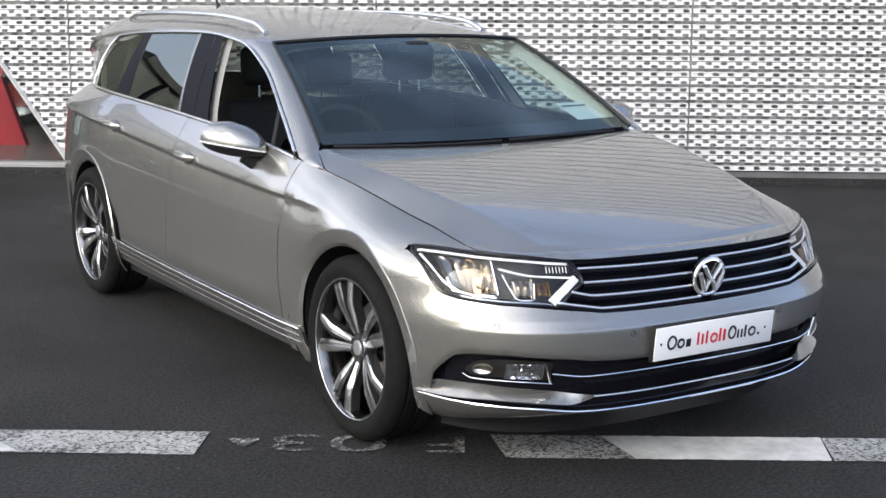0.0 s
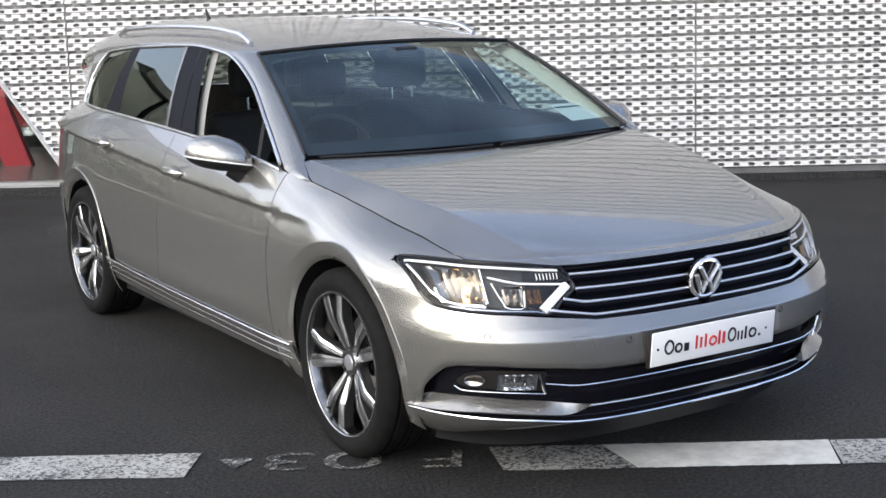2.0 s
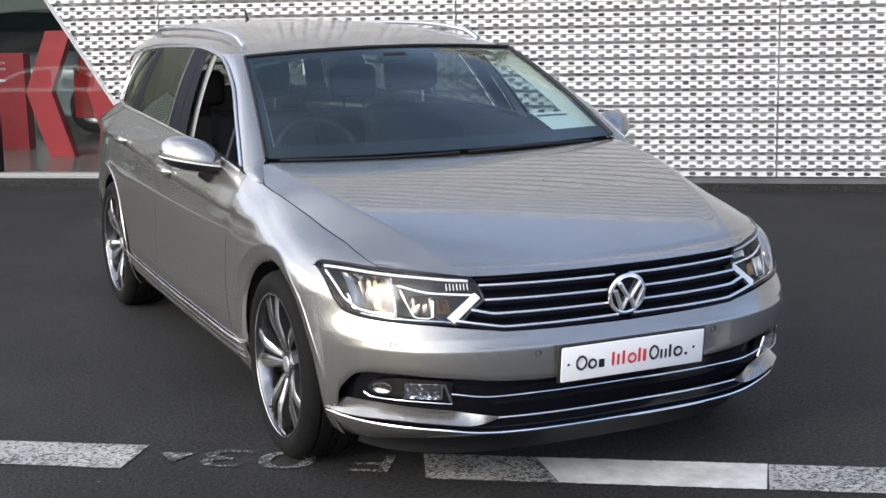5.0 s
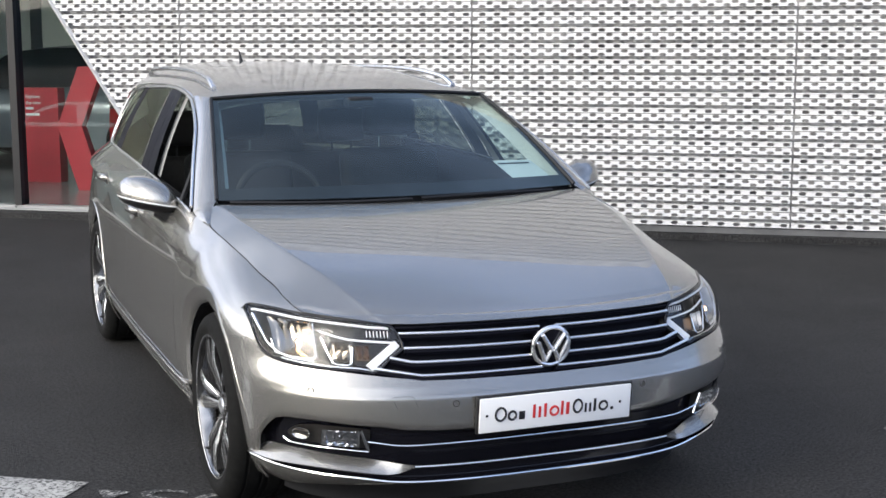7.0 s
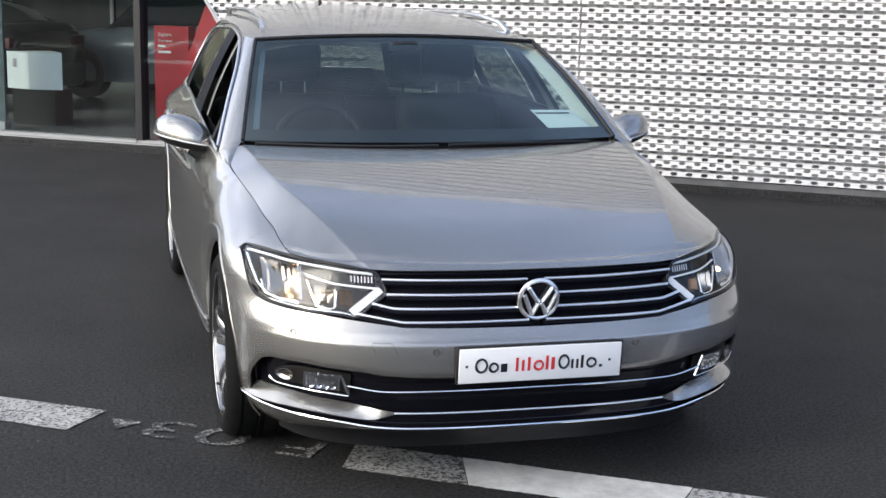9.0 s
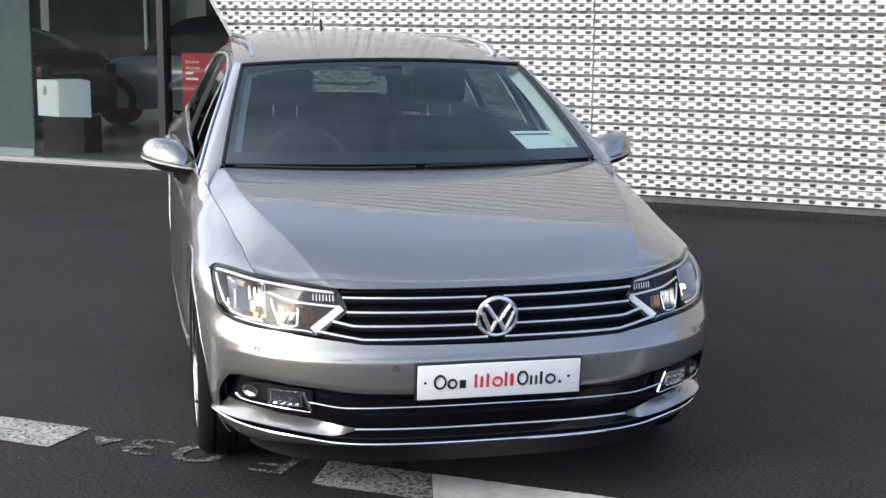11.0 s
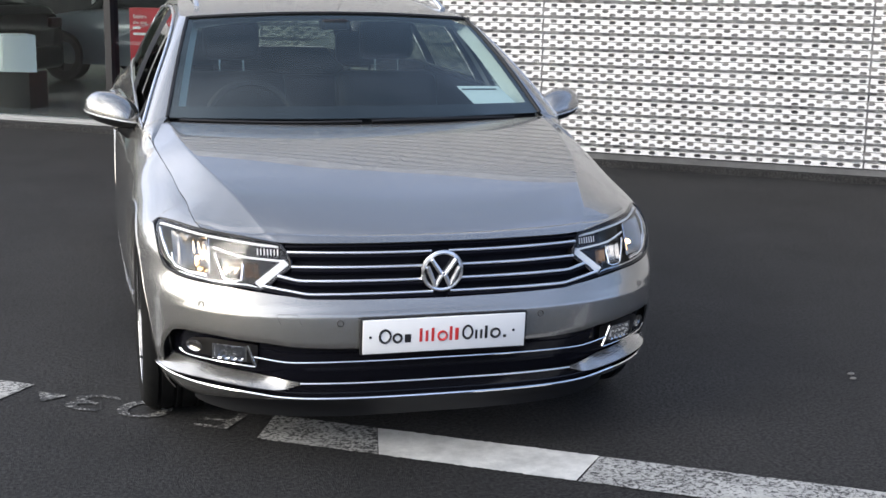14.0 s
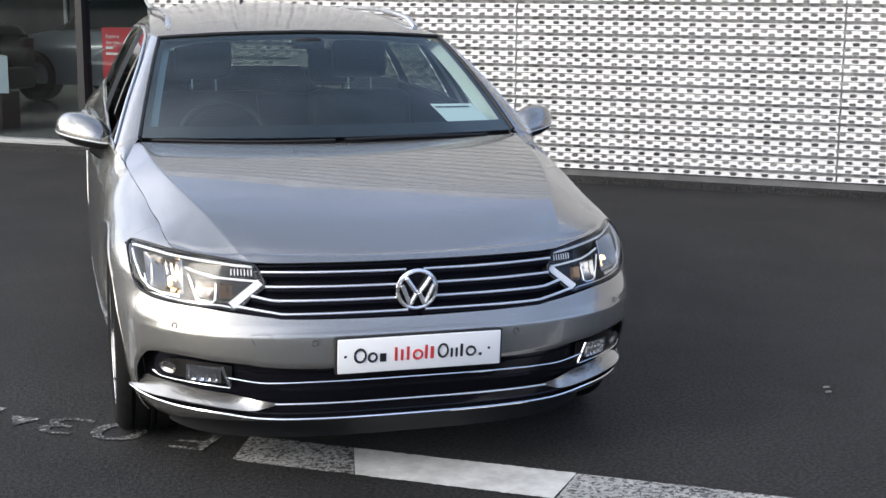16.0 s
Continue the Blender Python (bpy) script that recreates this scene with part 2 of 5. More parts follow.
def part(name, bm, material, parent, label="", sharp=35):
    """One bmesh as one mesh object under a thing or part."""
    me = bpy.data.meshes.new(name)
    bmesh.ops.recalc_face_normals(bm, faces=bm.faces)
    bm.to_mesh(me)
    bm.free()
    me.materials.append(material)
    me.shade_smooth()
    me.set_sharp_from_angle(angle=radians(sharp))
    ob = new(name, me)
    ob.parent = parent
    if label:
        ob["label"] = label
    return ob


def curve(*pairs):
    """Smooth monotone curve through pairs of (position, value)."""
    xs = [p[0] for p in pairs]
    ys = [p[1] for p in pairs]
    n = len(xs)
    d = [(ys[i + 1] - ys[i]) / (xs[i + 1] - xs[i]) for i in range(n - 1)]
    m = [d[0]] + [0 if d[i - 1] * d[i] <= 0 else 2 * d[i - 1] * d[i] / (d[i - 1] + d[i]) for i in range(1, n - 1)] + [d[-1]]

    def f(x):
        if x <= xs[0]:
            return ys[0]
        if x >= xs[-1]:
            return ys[-1]
        i = max(j for j in range(n - 1) if xs[j] <= x)
        h = xs[i + 1] - xs[i]
        t = (x - xs[i]) / h
        return ((1 + 2 * t) * (1 - t) ** 2 * ys[i] + t * (1 - t) ** 2 * h * m[i]
                + t * t * (3 - 2 * t) * ys[i + 1] + t * t * (t - 1) * h * m[i + 1])
    return f


def smooth(a, b, x):
    t = min(1, max(0, (x - a) / (b - a)))
    return t * t * (3 - 2 * t)


def lerp(a, b, t):
    return a + (b - a) * t


def steps(n, a=0.0, b=1.0):
    return [a + (b - a) * i / n for i in range(n + 1)]


def grid(f, us, vs):
    nu, nv = len(us), len(vs)
    verts = [f(u, v) for u in us for v in vs]
    faces = [(i * nv + j, (i + 1) * nv + j, (i + 1) * nv + j + 1, i * nv + j + 1) for i in range(nu - 1) for j in range(nv - 1)]
    return verts, faces


def mirrored(verts, faces):
    return [(-x, y, z) for x, y, z in verts], [tuple(reversed(q)) for q in faces]


def thick(ob, t, offset=-1):
    mod = ob.modifiers.new("thickness", "SOLIDIFY")
    mod.thickness, mod.offset = t, offset
    ob.data.materials.append(BLACK)
    mod.material_offset_rim = 1
    counts = {}
    for poly in ob.data.polygons:
        for key in poly.edge_keys:
            counts[key] = counts.get(key, 0) + 1
    for edge in ob.data.edges:
        if counts.get(edge.key, 0) == 1:
            edge.use_edge_sharp = True
    return ob


def sheet(name, f, us, vs, material, parent, label="", depth=0.0, sharp=35):
    """A surface across the whole car."""
    ob = obj(name, *grid(f, us, vs), material, parent, label, sharp=sharp)
    return thick(ob, depth) if depth else ob


def pair(name, f, us, vs, material, parent, label="", depth=0.0, flip=False, sharp=35):
    """The same panel on both sides of the car; f gives the side at positive x."""
    out = []
    v, q = grid(f, us, vs)
    if flip:
        q = [tuple(reversed(k)) for k in q]
    for vv, qq in ((v, q), mirrored(v, q)):
        ob = obj(name, vv, qq, material, parent, label, sharp=sharp)
        out.append(thick(ob, depth) if depth else ob)
    return out


def tube(path, radius, sides=8, closed=False, squash=1.0):
    """Verts and faces of a rod along a list of points."""
    pts = [Vector(p) for p in path]
    verts, faces = [], []
    n = len(pts)
    for i, p in enumerate(pts):
        a = pts[i - 1] if (i or closed) else p
        b = pts[(i + 1) % n] if (i < n - 1 or closed) else p
        d = (b - a).normalized()
        side = d.cross(Vector((0, 0, 1)))
        side = side.normalized() if side.length > 1e-4 else Vector((1, 0, 0))
        up = side.cross(d)
        r = radius(i / (n - 1)) if callable(radius) else radius
        for k in range(sides):
            w = 2 * math.pi * k / sides
            verts.append(p + side * math.cos(w) * r + up * math.sin(w) * r * squash)
    rings = n if closed else n - 1
    for i in range(rings):
        for k in range(sides):
            a, b = i * sides, ((i + 1) % n) * sides
            faces.append((a + k, a + (k + 1) % sides, b + (k + 1) % sides, b + k))
    if not closed:
        faces.append(tuple(range(sides))[::-1])
        faces.append(tuple((n - 1) * sides + k for k in range(sides)))
    return [tuple(v) for v in verts], faces


def lathe(profile, n=64, axis="x"):
    """Spin (along, radius) pairs about the x axis."""
    verts = [(a, r * math.cos(2 * math.pi * k / n), r * math.sin(2 * math.pi * k / n)) for k in range(n) for a, r in profile]
    m = len(profile)
    faces = [(k * m + j, ((k + 1) % n) * m + j, ((k + 1) % n) * m + j + 1, k * m + j + 1) for k in range(n) for j in range(m - 1)]
    return verts, faces


def box_bm(x0, x1, y0, y1, z0, z1, bevel=0.0, seg=2):
    bm = bmesh.new()
    bmesh.ops.create_cube(bm, size=1)
    for v in bm.verts:
        v.co = ((x0 + x1) / 2 + v.co.x * (x1 - x0), (y0 + y1) / 2 + v.co.y * (y1 - y0), (z0 + z1) / 2 + v.co.z * (z1 - z0))
    if bevel:
        bmesh.ops.bevel(bm, geom=list(bm.edges), offset=bevel, segments=seg, affect="EDGES", profile=0.5)
    return bm


# ---- ground ----
ground = tagged(obj("ground", [(-400, -400, 0), (400, -400, 0), (400, 400, 0), (-400, 400, 0)], [(0, 1, 2, 3)], ASPHALT),
                "dark asphalt forecourt with fine grit", "ground", kind="structure")

# ---- wall frame: s along the wall from a panel joint, d into the building ----
WALL = Vector((4.628, 4.326, 0))
ALONG = Vector((0.810, -0.586, 0)).normalized()
INTO = Vector((0.586, 0.810, 0)).normalized()
PANEL_W = 2.54
WALL_TOP = 5.0
CLAD_LOW = 0.10
SHOP_TOP = 3.1


def wall_at(s, d, z):
    return tuple(WALL + ALONG * s + INTO * d + Vector((0, 0, z)))


def slant(z):
    """The leaning left edge of the cladding."""
    return -5.05 - 0.645 * z


def wall_box(s0, s1, d0, d1, z0, z1):
    v = [wall_at(s, d, z) for s in (s0, s1) for d in (d0, d1) for z in (z0, z1)]
    return v, [(0, 1, 3, 2), (4, 6, 7, 5), (0, 4, 5, 1), (2, 3, 7, 6), (0, 2, 6, 4), (1, 5, 7, 3)]


facade = tagged(new("facade"), "white perforated corrugated metal cladding", "facade", kind="structure")
bv_, bf_ = wall_box(0, 12.7, 0.085, 0.3, 0.0, WALL_TOP)
for i_, (d_, z_) in enumerate(((0.085, 0.0), (0.085, WALL_TOP), (0.3, 0.0), (0.3, WALL_TOP))):
    bv_[i_] = wall_at(slant(z_), d_, z_)
backing = obj("backing_wall", bv_, bf_, BACK_WALL, facade, "grey wall behind the cladding", smooth=False)

# one corrugation, upwards: a groove, two rows on a face that leans back, an undercut with slits, one more row
# each row: lower edge (depth, height), upper edge, the hole's half width and half height, its stagger
PITCH = 0.126
GROOVE_0 = 0.039
ROWS = [((0.048, -0.016), (0.048, 0.0120), 0.036, 0.0132, 0.0), ((-0.016, 0.0135), (-0.006, 0.0380), 0.0300, 0.0116, 0.5),
        ((-0.006, 0.0380), (0.004, 0.0625), 0.0300, 0.0116, 0.0), ((0.004, 0.0625), (-0.004, 0.0720), 0.026, 0.0040, 0.0),
        ((-0.004, 0.0720), (0.008, 0.1080), 0.0300, 0.0128, 0.5)]
FOLDS = [((0.048, 0.0120), (-0.016, 0.0135)), ((0.008, 0.1080), (0.048, PITCH - 0.016))]
COLS = 21


def clad_panel(s0, clip):
    """One cladding panel from s0 on, as one perforated sheet."""
    verts, faces, known = [], [], {}
    cw = (PANEL_W - 0.014) / COLS
    n = int((WALL_TOP - GROOVE_0) / PITCH)
    shape = [(1, 0), (0.56, 1), (0, 1), (-0.56, 1), (-1, 0), (-0.56, -1), (0, -1), (0.56, -1)]
    edge = [(1, 0), (1, 1), (0, 1), (-1, 1), (-1, 0), (-1, -1), (0, -1), (1, -1)]
    lo, hi = s0 + 0.007, s0 + PANEL_W - 0.007

    def put(s, d, z):
        s = min(hi, max(lo, s))
        if clip:
            s = max(s, slant(z) + 0.01)
        key = (round(s, 4), round(d, 4), round(z, 4))
        if key not in known:
            known[key] = len(verts)
            verts.append(wall_at(s, d, z))
        return known[key]

    def face(*ids):
        ids = [v for i, v in enumerate(ids) if v not in ids[:i]]
        if len(ids) > 2:
            faces.append(tuple(ids))

    for k in range(n):
        zb = GROOVE_0 + k * PITCH
        for (d0, z0), (d1, z1), hx, hz, shift in ROWS:
            if zb + z1 < CLAD_LOW + 0.03:
                continue
            zm, zh = (z0 + z1) / 2, (z1 - z0) / 2
            for c in range(-1, COLS + 2):
                sc = lo + (c + 0.15 + shift) * cw
                if sc - cw / 2 >= hi - 0.001 or sc + cw / 2 <= lo + 0.001:
                    continue
                if clip and sc + cw / 2 < slant(zb + z1):
                    continue
                out = [put(sc + a * cw / 2, lerp(d0, d1, (b + 1) / 2), zb + zm + b * zh) for a, b in edge]
                inn = [put(sc + a * hx, lerp(d0, d1, (b * hz / zh + 1) / 2), zb + zm + b * hz) for a, b in shape]
                for i in range(8):
                    j = (i + 1) % 8
                    face(out[i], out[j], inn[j], inn[i])
        for (da, za), (db, zc) in FOLDS:
            if zb + za < CLAD_LOW:
                continue
            face(put(lo, da, zb + za), put(hi, da, zb + za), put(hi, db, zb + zc), put(lo, db, zb + zc))
    return verts, faces


pv, pf = clad_panel(0.0, False)
first_panel = obj("cladding_panel", pv, pf, WHITE_METAL, facade, smooth=False)
for i in (-2, -1, 1, 2, 3, 4):
    p = new("cladding_panel", first_panel.data)
    p.parent = facade
    p.matrix_basis = Matrix.Translation(ALONG * PANEL_W * i)
for i in (-4, -3):
    obj("cladding_panel", *clad_panel(PANEL_W * i, True), WHITE_METAL, facade, smooth=False)
obj("base_flashing", *wall_box(-5.1, 12.7, 0.02, 0.07, 0.051, 0.098), FLASHING, facade, "grey metal base flashing", smooth=False)
# leaning white edge trim
e0, e1 = wall_at(slant(0.08) - 0.01, 0.01, 0.08), wall_at(slant(WALL_TOP) - 0.01, 0.01, WALL_TOP)
obj("edge_trim", *tube([e0, e1], 0.022, 4), WHITE_METAL, facade, smooth=False)
obj("edge_return", [wall_at(slant(0.08), 0.02, 0.08), wall_at(slant(WALL_TOP), 0.02, WALL_TOP), wall_at(slant(WALL_TOP), 0.3, WALL_TOP), wall_at(slant(0.08), 0.3, 0.08)],
    [(0, 1, 2, 3)], WHITE_METAL, facade, smooth=False)
kerb = tagged(obj("kerb", *wall_box(-30, 12.7, -0.05, 0.5, 0.0, 0.050), ASPHALT, smooth=False), "low asphalt upstand below the cladding", "kerb", kind="structure")
building = tagged(new("building"), "showroom building shell behind the cladding", "building", kind="structure")
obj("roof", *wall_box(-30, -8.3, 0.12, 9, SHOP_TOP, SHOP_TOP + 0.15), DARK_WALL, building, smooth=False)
obj("roof", *wall_box(-8.3, 12.7, 0.12, 9, WALL_TOP, WALL_TOP + 0.15), BACK_WALL, building, smooth=False)
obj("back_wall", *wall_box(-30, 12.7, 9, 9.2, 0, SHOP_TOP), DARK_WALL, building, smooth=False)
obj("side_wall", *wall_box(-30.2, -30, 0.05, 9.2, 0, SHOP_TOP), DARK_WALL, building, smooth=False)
obj("side_wall", *wall_box(12.7, 12.9, 0.05, 9.2, 0, WALL_TOP), DARK_WALL, building, smooth=False)
tagged(obj("floor", *wall_box(-30, -4.5, 0.3, 9, 0.0, 0.05), FLOOR_TILE, smooth=False), "polished grey showroom floor", "floor", kind="structure")
ceiling = tagged(obj("ceiling", *wall_box(-30, -4.5, 0.3, 9, SHOP_TOP - 0.06, SHOP_TOP - 0.004), PALE_WALL, smooth=False), "pale showroom ceiling", "ceiling", kind="structure")

# showroom glazing
glazing = tagged(new("window_1"), "tall dark-framed showroom glazing reflecting the forecourt", "window", kind="structure")
GL = 0.22
posts = [-6.80, -9.60, -11.9, -14.45, -17.0, -19.55, -22.1]
for s in posts:
    obj("mullion", *wall_box(s - 0.035, s + 0.035, GL - 0.03, GL + 0.10, 0.06, SHOP_TOP), FRAME, glazing, smooth=False)
obj("bottom_rail", *wall_box(-24.7, -4.9, GL - 0.03, GL + 0.1, 0.056, 0.085), FRAME_LIGHT, glazing, "pale metal bottom rail", smooth=False)
obj("sill", *wall_box(-24.7, -4.9, GL - 0.09, GL - 0.03, 0.046, 0.06), FRAME_LIGHT, glazing, smooth=False)
edges = [-4.3] + posts + [-24.7]
for a, b in zip(edges, edges[1:]):
    g = obj("pane", *wall_box(b + 0.036, a - 0.036, GL + 0.03, GL + 0.04, 0.086, SHOP_TOP), SHOP_GLASS, glazing, smooth=False)
    g.visible_shadow = False

# painted bay line
LINE_DIR = Vector((1.993, -1.326, 0)).normalized()
LINE_N = Vector((LINE_DIR.y, -LINE_DIR.x, 0))
LINE_0 = Vector((-0.441, -0.200, 0))


def on_line(a, b, z=0.004):
    """a along the bay line, b across it towards the viewer's side."""
    p = LINE_0 + LINE_DIR * a + LINE_N * b
    return (p.x, p.y, z)


def stripe(name, a0, a1, slope0, slope1, material, label):
    n = 60
    rng = random.Random(int(a0 * 100))
    verts, faces = [], []
    for i in range(n + 1):
        t = i / n
        j0, j1 = rng.uniform(-0.004, 0.004), rng.uniform(-0.004, 0.004)
        verts += [on_line(lerp(a0, a1, t), 0.0 + j0), on_line(lerp(a0 + slope0, a1 + slope1, t), 0.245 + j1)]
    for i in range(n):
        k = i * 2
        faces.append((k, k + 2, k + 3, k + 1))
    o = obj(name, verts, faces, material, smooth=False)
    return tagged(o, label, "road marking", kind="structure")


stripe("road_line", -7.0, -0.995, 0, -0.012, LINE_WORN, "worn speckled white bay line on asphalt")
stripe("road_line", 0.0, 0.385, 0.05, 0.10, LINE_WORN, "worn speckled white bay line on asphalt")
stripe("road_line", 0.388, 1.165, 0.10, -0.02, LINE_FRESH, "fresh white bay line patch on asphalt")
stripe("road_line", 1.168, 7.0, -0.015, 0, LINE_WORN, "worn speckled white bay line on asphalt")


def painted_text(words, a, b, width, height):
    cu = bpy.data.curves.new("bay_code", "FONT")
    cu.body = words
    cu.align_x = "LEFT"
    tmp = new("bay_code", cu)
    bpy.context.view_layer.update()
    me = bpy.data.meshes.new_from_object(tmp.evaluated_get(bpy.context.evaluated_depsgraph_get()))
    bpy.data.objects.remove(tmp)
    xs = [v.co.x for v in me.vertices]
    ys = [v.co.y for v in me.vertices]
    for v in me.vertices:
        u = (v.co.x - min(xs)) / (max(xs) - min(xs))
        w = (v.co.y - min(ys)) / (max(ys) - min(ys))
        v.co = on_line(a - u * width, b + w * height)
    me.flip_normals()
    me.materials.append(LINE_FAINT)
    return tagged(new("bay_code", me), "faded white painted bay letters on asphalt", "road marking", kind="structure")


painted_text("F", -0.09, 0.03, 0.13, 0.17)
painted_text("03", -0.36, 0.02, 0.40, 0.18)
tri = obj("road_mark", [on_line(-0.93, 0.07), on_line(-0.80, 0.07), on_line(-0.85, 0.17)], [(0, 1, 2)], LINE_FAINT, smooth=False)
tagged(tri, "faded white painted triangle on asphalt", "road marking", kind="structure")

# far dark hedge and trees behind the viewer, closing the place
rng = random.Random(5)
hv, hf = [], []
n_far = 90
for i in range(n_far + 1):
    a = radians(lerp(150, 385, i / n_far))
    r = 70 + 6 * math.sin(i * 0.7)
    h = 2.7 + 0.7 * math.sin(i * 0.41) + rng.uniform(-0.4, 0.4)
    for dr, z in ((0, 0.0), (-1.0, h * 0.6), (0.6, h)):
        hv.append(((r + dr) * math.cos(a), (r + dr) * math.sin(a), z))
for i in range(n_far):
    for k in (0, 1):
        p = i * 3 + k
        hf.append((p, p + 1, p + 4, p + 3))
# tree_line
HEDGE = vary(mat("far_foliage", (0.06, 0.07, 0.05), 0.9), 1.2, (0.04, 0.048, 0.035), (0.10, 0.11, 0.085))
tagged(obj("backdrop", hv, hf, HEDGE), "dark line of far trees behind the forecourt", "tree line", kind="structure")

# a second fresh patch on the line, and two stone chips
patch = obj("road_line", [on_line(a, b, 0.008) for a, b in ((-1.60, 0.243), (-1.72, 0.125), (-1.95, 0.06), (-2.70, 0.05), (-2.72, 0.243))], [(0, 1, 2, 3, 4)], LINE_FRESH, smooth=False)
tagged(patch, "fresh white paint patch on the worn bay line", "road marking", kind="structure")
CHIP = vary(mat("stone_chip", (0.4, 0.38, 0.35), 0.8), 60, (0.13, 0.125, 0.11), (0.22, 0.21, 0.19), bump=0.3)
for cx, cy, size in ((1.845, -0.177, 0.012), (1.82, -0.235, 0.011)):
    cv_, cf_ = lathe([(0.0, 0.0), (0.10, 0.8), (0.45, 1.0), (0.75, 0.7), (0.9, 0.0)], 9)
    lump = [(cx + size * (1.3 * b + 0.2 * a), cy + size * (c * 0.9 + 0.15 * math.sin(7 * b)), size * a * 0.9) for a, b, c in cv_]
    tagged(obj("stone_chip", lump, cf_, CHIP, sharp=20), "small pale stone chip lying on the asphalt", "stone", group="stone chips")

# ---- estate car: nose to -y, front axle at y = 0 ----
car = tagged(new("estate_car"), "silver-beige metallic estate car with chrome trim parked on asphalt", "car")

nose_y = curve((0.15, -0.70), (0.20, -0.755), (0.24, -0.79), (0.28, -0.802), (0.34, -0.814), (0.41, -0.827), (0.46, -0.827), (0.49, -0.826), (0.510, -0.824), (0.518, -0.819), (0.58, -0.794), (0.66, -0.779), (0.76, -0.758), (0.95, -0.70))
# how square the nose is in plan: boxy at the bumper, rounder at the lamps
boxy = curve((0.15, 3.0), (0.535, 3.0), (0.55, 2.93), (0.61, 2.52), (0.70, 2.22), (1.0, 2.2))
top_z = curve((-0.52, 0.741), (-0.3, 0.788), (-0.1, 0.828), (0.0, 0.850), (0.17, 0.887), (0.3, 0.905), (0.48, 0.932), (0.8, 0.968), (1.3, 0.997), (2.5, 1.035), (3.0, 1.045), (3.6, 1.05))
top_x = curve((-0.52, 0.845), (-0.40, 0.790), (-0.27, 0.760), (-0.15, 0.763), (-0.05, 0.769), (0.08, 0.788), (0.2, 0.803), (0.3, 0.808), (0.5, 0.830), (0.8, 0.836), (1.3, 0.828), (2.5, 0.812), (3.0, 0.785), (3.6, 0.70))
crease_z = curve((-0.6, 0.76), (0.35, 0.801), (1.28, 0.838), (2.4, 0.90), (3.05, 0.93), (3.8, 0.94))
lower_in = curve((0.16, 0.10), (0.20, 0.065), (0.28, 0.032), (0.40, 0.014), (0.55, 0.002), (0.70, 0.0), (1.2, 0.0))
REAR = 3.89


def narrow(y):
    """How far each side draws in towards the tail."""
    return 0.027 * smooth(1.2, 3.0, y)


def half_width(y, z):
    """Half the body's width at a height, from nose to tail."""
    w = 0.912 - lower_in(z)
    k = smooth(0.25, 0.65, y)
    zc = crease_z(y)
    z0 = lerp(0.62, zc, k)
    if z > z0:
        p = (z - z0) / max(0.01, top_z(y) - z0)
        w -= (0.912 - top_x(y)) * min(1.3, p) ** lerp(3.2, 1.25, k)
    if z < zc:
        t = zc - z
        w -= 0.013 * smooth(0.14, 0.4, y) * (t / 0.020 if t < 0.020 else max(0, 1 - (t - 0.020) / 0.12) ** 1.5)
    w -= narrow(y) + 0.022 * smooth(2.6, 3.2, y) * smooth(0.60, 0.88, z)
    # the doors lean in towards the crease
    lean = smooth(0.3, 0.6, y) * (1 - smooth(2.3, 2.8, y))
    if lean:
        f = 0.012 - 0.024 * min(1, max(0, (z - 0.42) / (zc - 0.42)))
        w += lean * (f if z <= zc else f * max(0, 1 - (z - zc) / max(0.01, top_z(y) - zc)))
    # the lower doors swell outwards towards the sill
    w += 0.010 * smooth(0.45, 0.75, y) * (1 - smooth(2.1, 2.4, y)) * math.exp(-((z - 0.40) / 0.05) ** 2)
    if y < 0:
        w *= max(0, 1 - abs(y / nose_y(z)) ** 3) ** (1 / boxy(z))
    elif y > 2.6:
        w *= max(0, 1 - ((y - 2.6) / (REAR - 2.6)) ** 3.2) ** (1 / 2.2)
    return w


def side(y, z, out=0.0):
    return (half_width(y, z) + out, y, z)


def front(theta, z, out=0.0):
    """A point on the rounded nose: theta 0 at the middle, 90 degrees abreast of the axle."""
    yf = nose_y(z)
    y = yf * max(0, math.cos(theta)) ** (2 / 3)
    x = half_width(y, z) if theta > 0.001 else 0.0
    n = Vector((math.sin(theta) ** 1.6, -math.cos(theta) ** 0.8)).normalized()
    return (x + n.x * out, y + n.y * out, z)


def theta_of_x(x, z):
    """The angle at which the nose is that wide."""
    lo, hi = 0.0, math.pi / 2
    for _ in range(26):
        mid = (lo + hi) / 2
        lo, hi = (mid, hi) if front(mid, z)[0] < x else (lo, mid)
    return (lo + hi) / 2


def theta_of_y(y, z):
    return math.acos(min(1, max(0, y / nose_y(z))) ** 1.5)


def nose_at(x, z, out=0.0):
    """The point of the nose x to the side at a height; x may be negative."""
    p = front(theta_of_x(abs(x), z), z, out)
    return (p[0] if x >= 0 else -p[0], p[1], p[2])


WHEEL_R = 0.326
FRONT_Y = 0.024
ARCH = 0.372


# the flange round each arch takes over from the panels at this radius
FLANGE = ARCH + 0.046


def arch_z(y, yc):
    return WHEEL_R + math.sqrt(max(0, FLANGE ** 2 - (y - yc) ** 2)) if abs(y - yc) < FLANGE else 0


def sill_z(y):
    return 0.325 + 0.016 * y


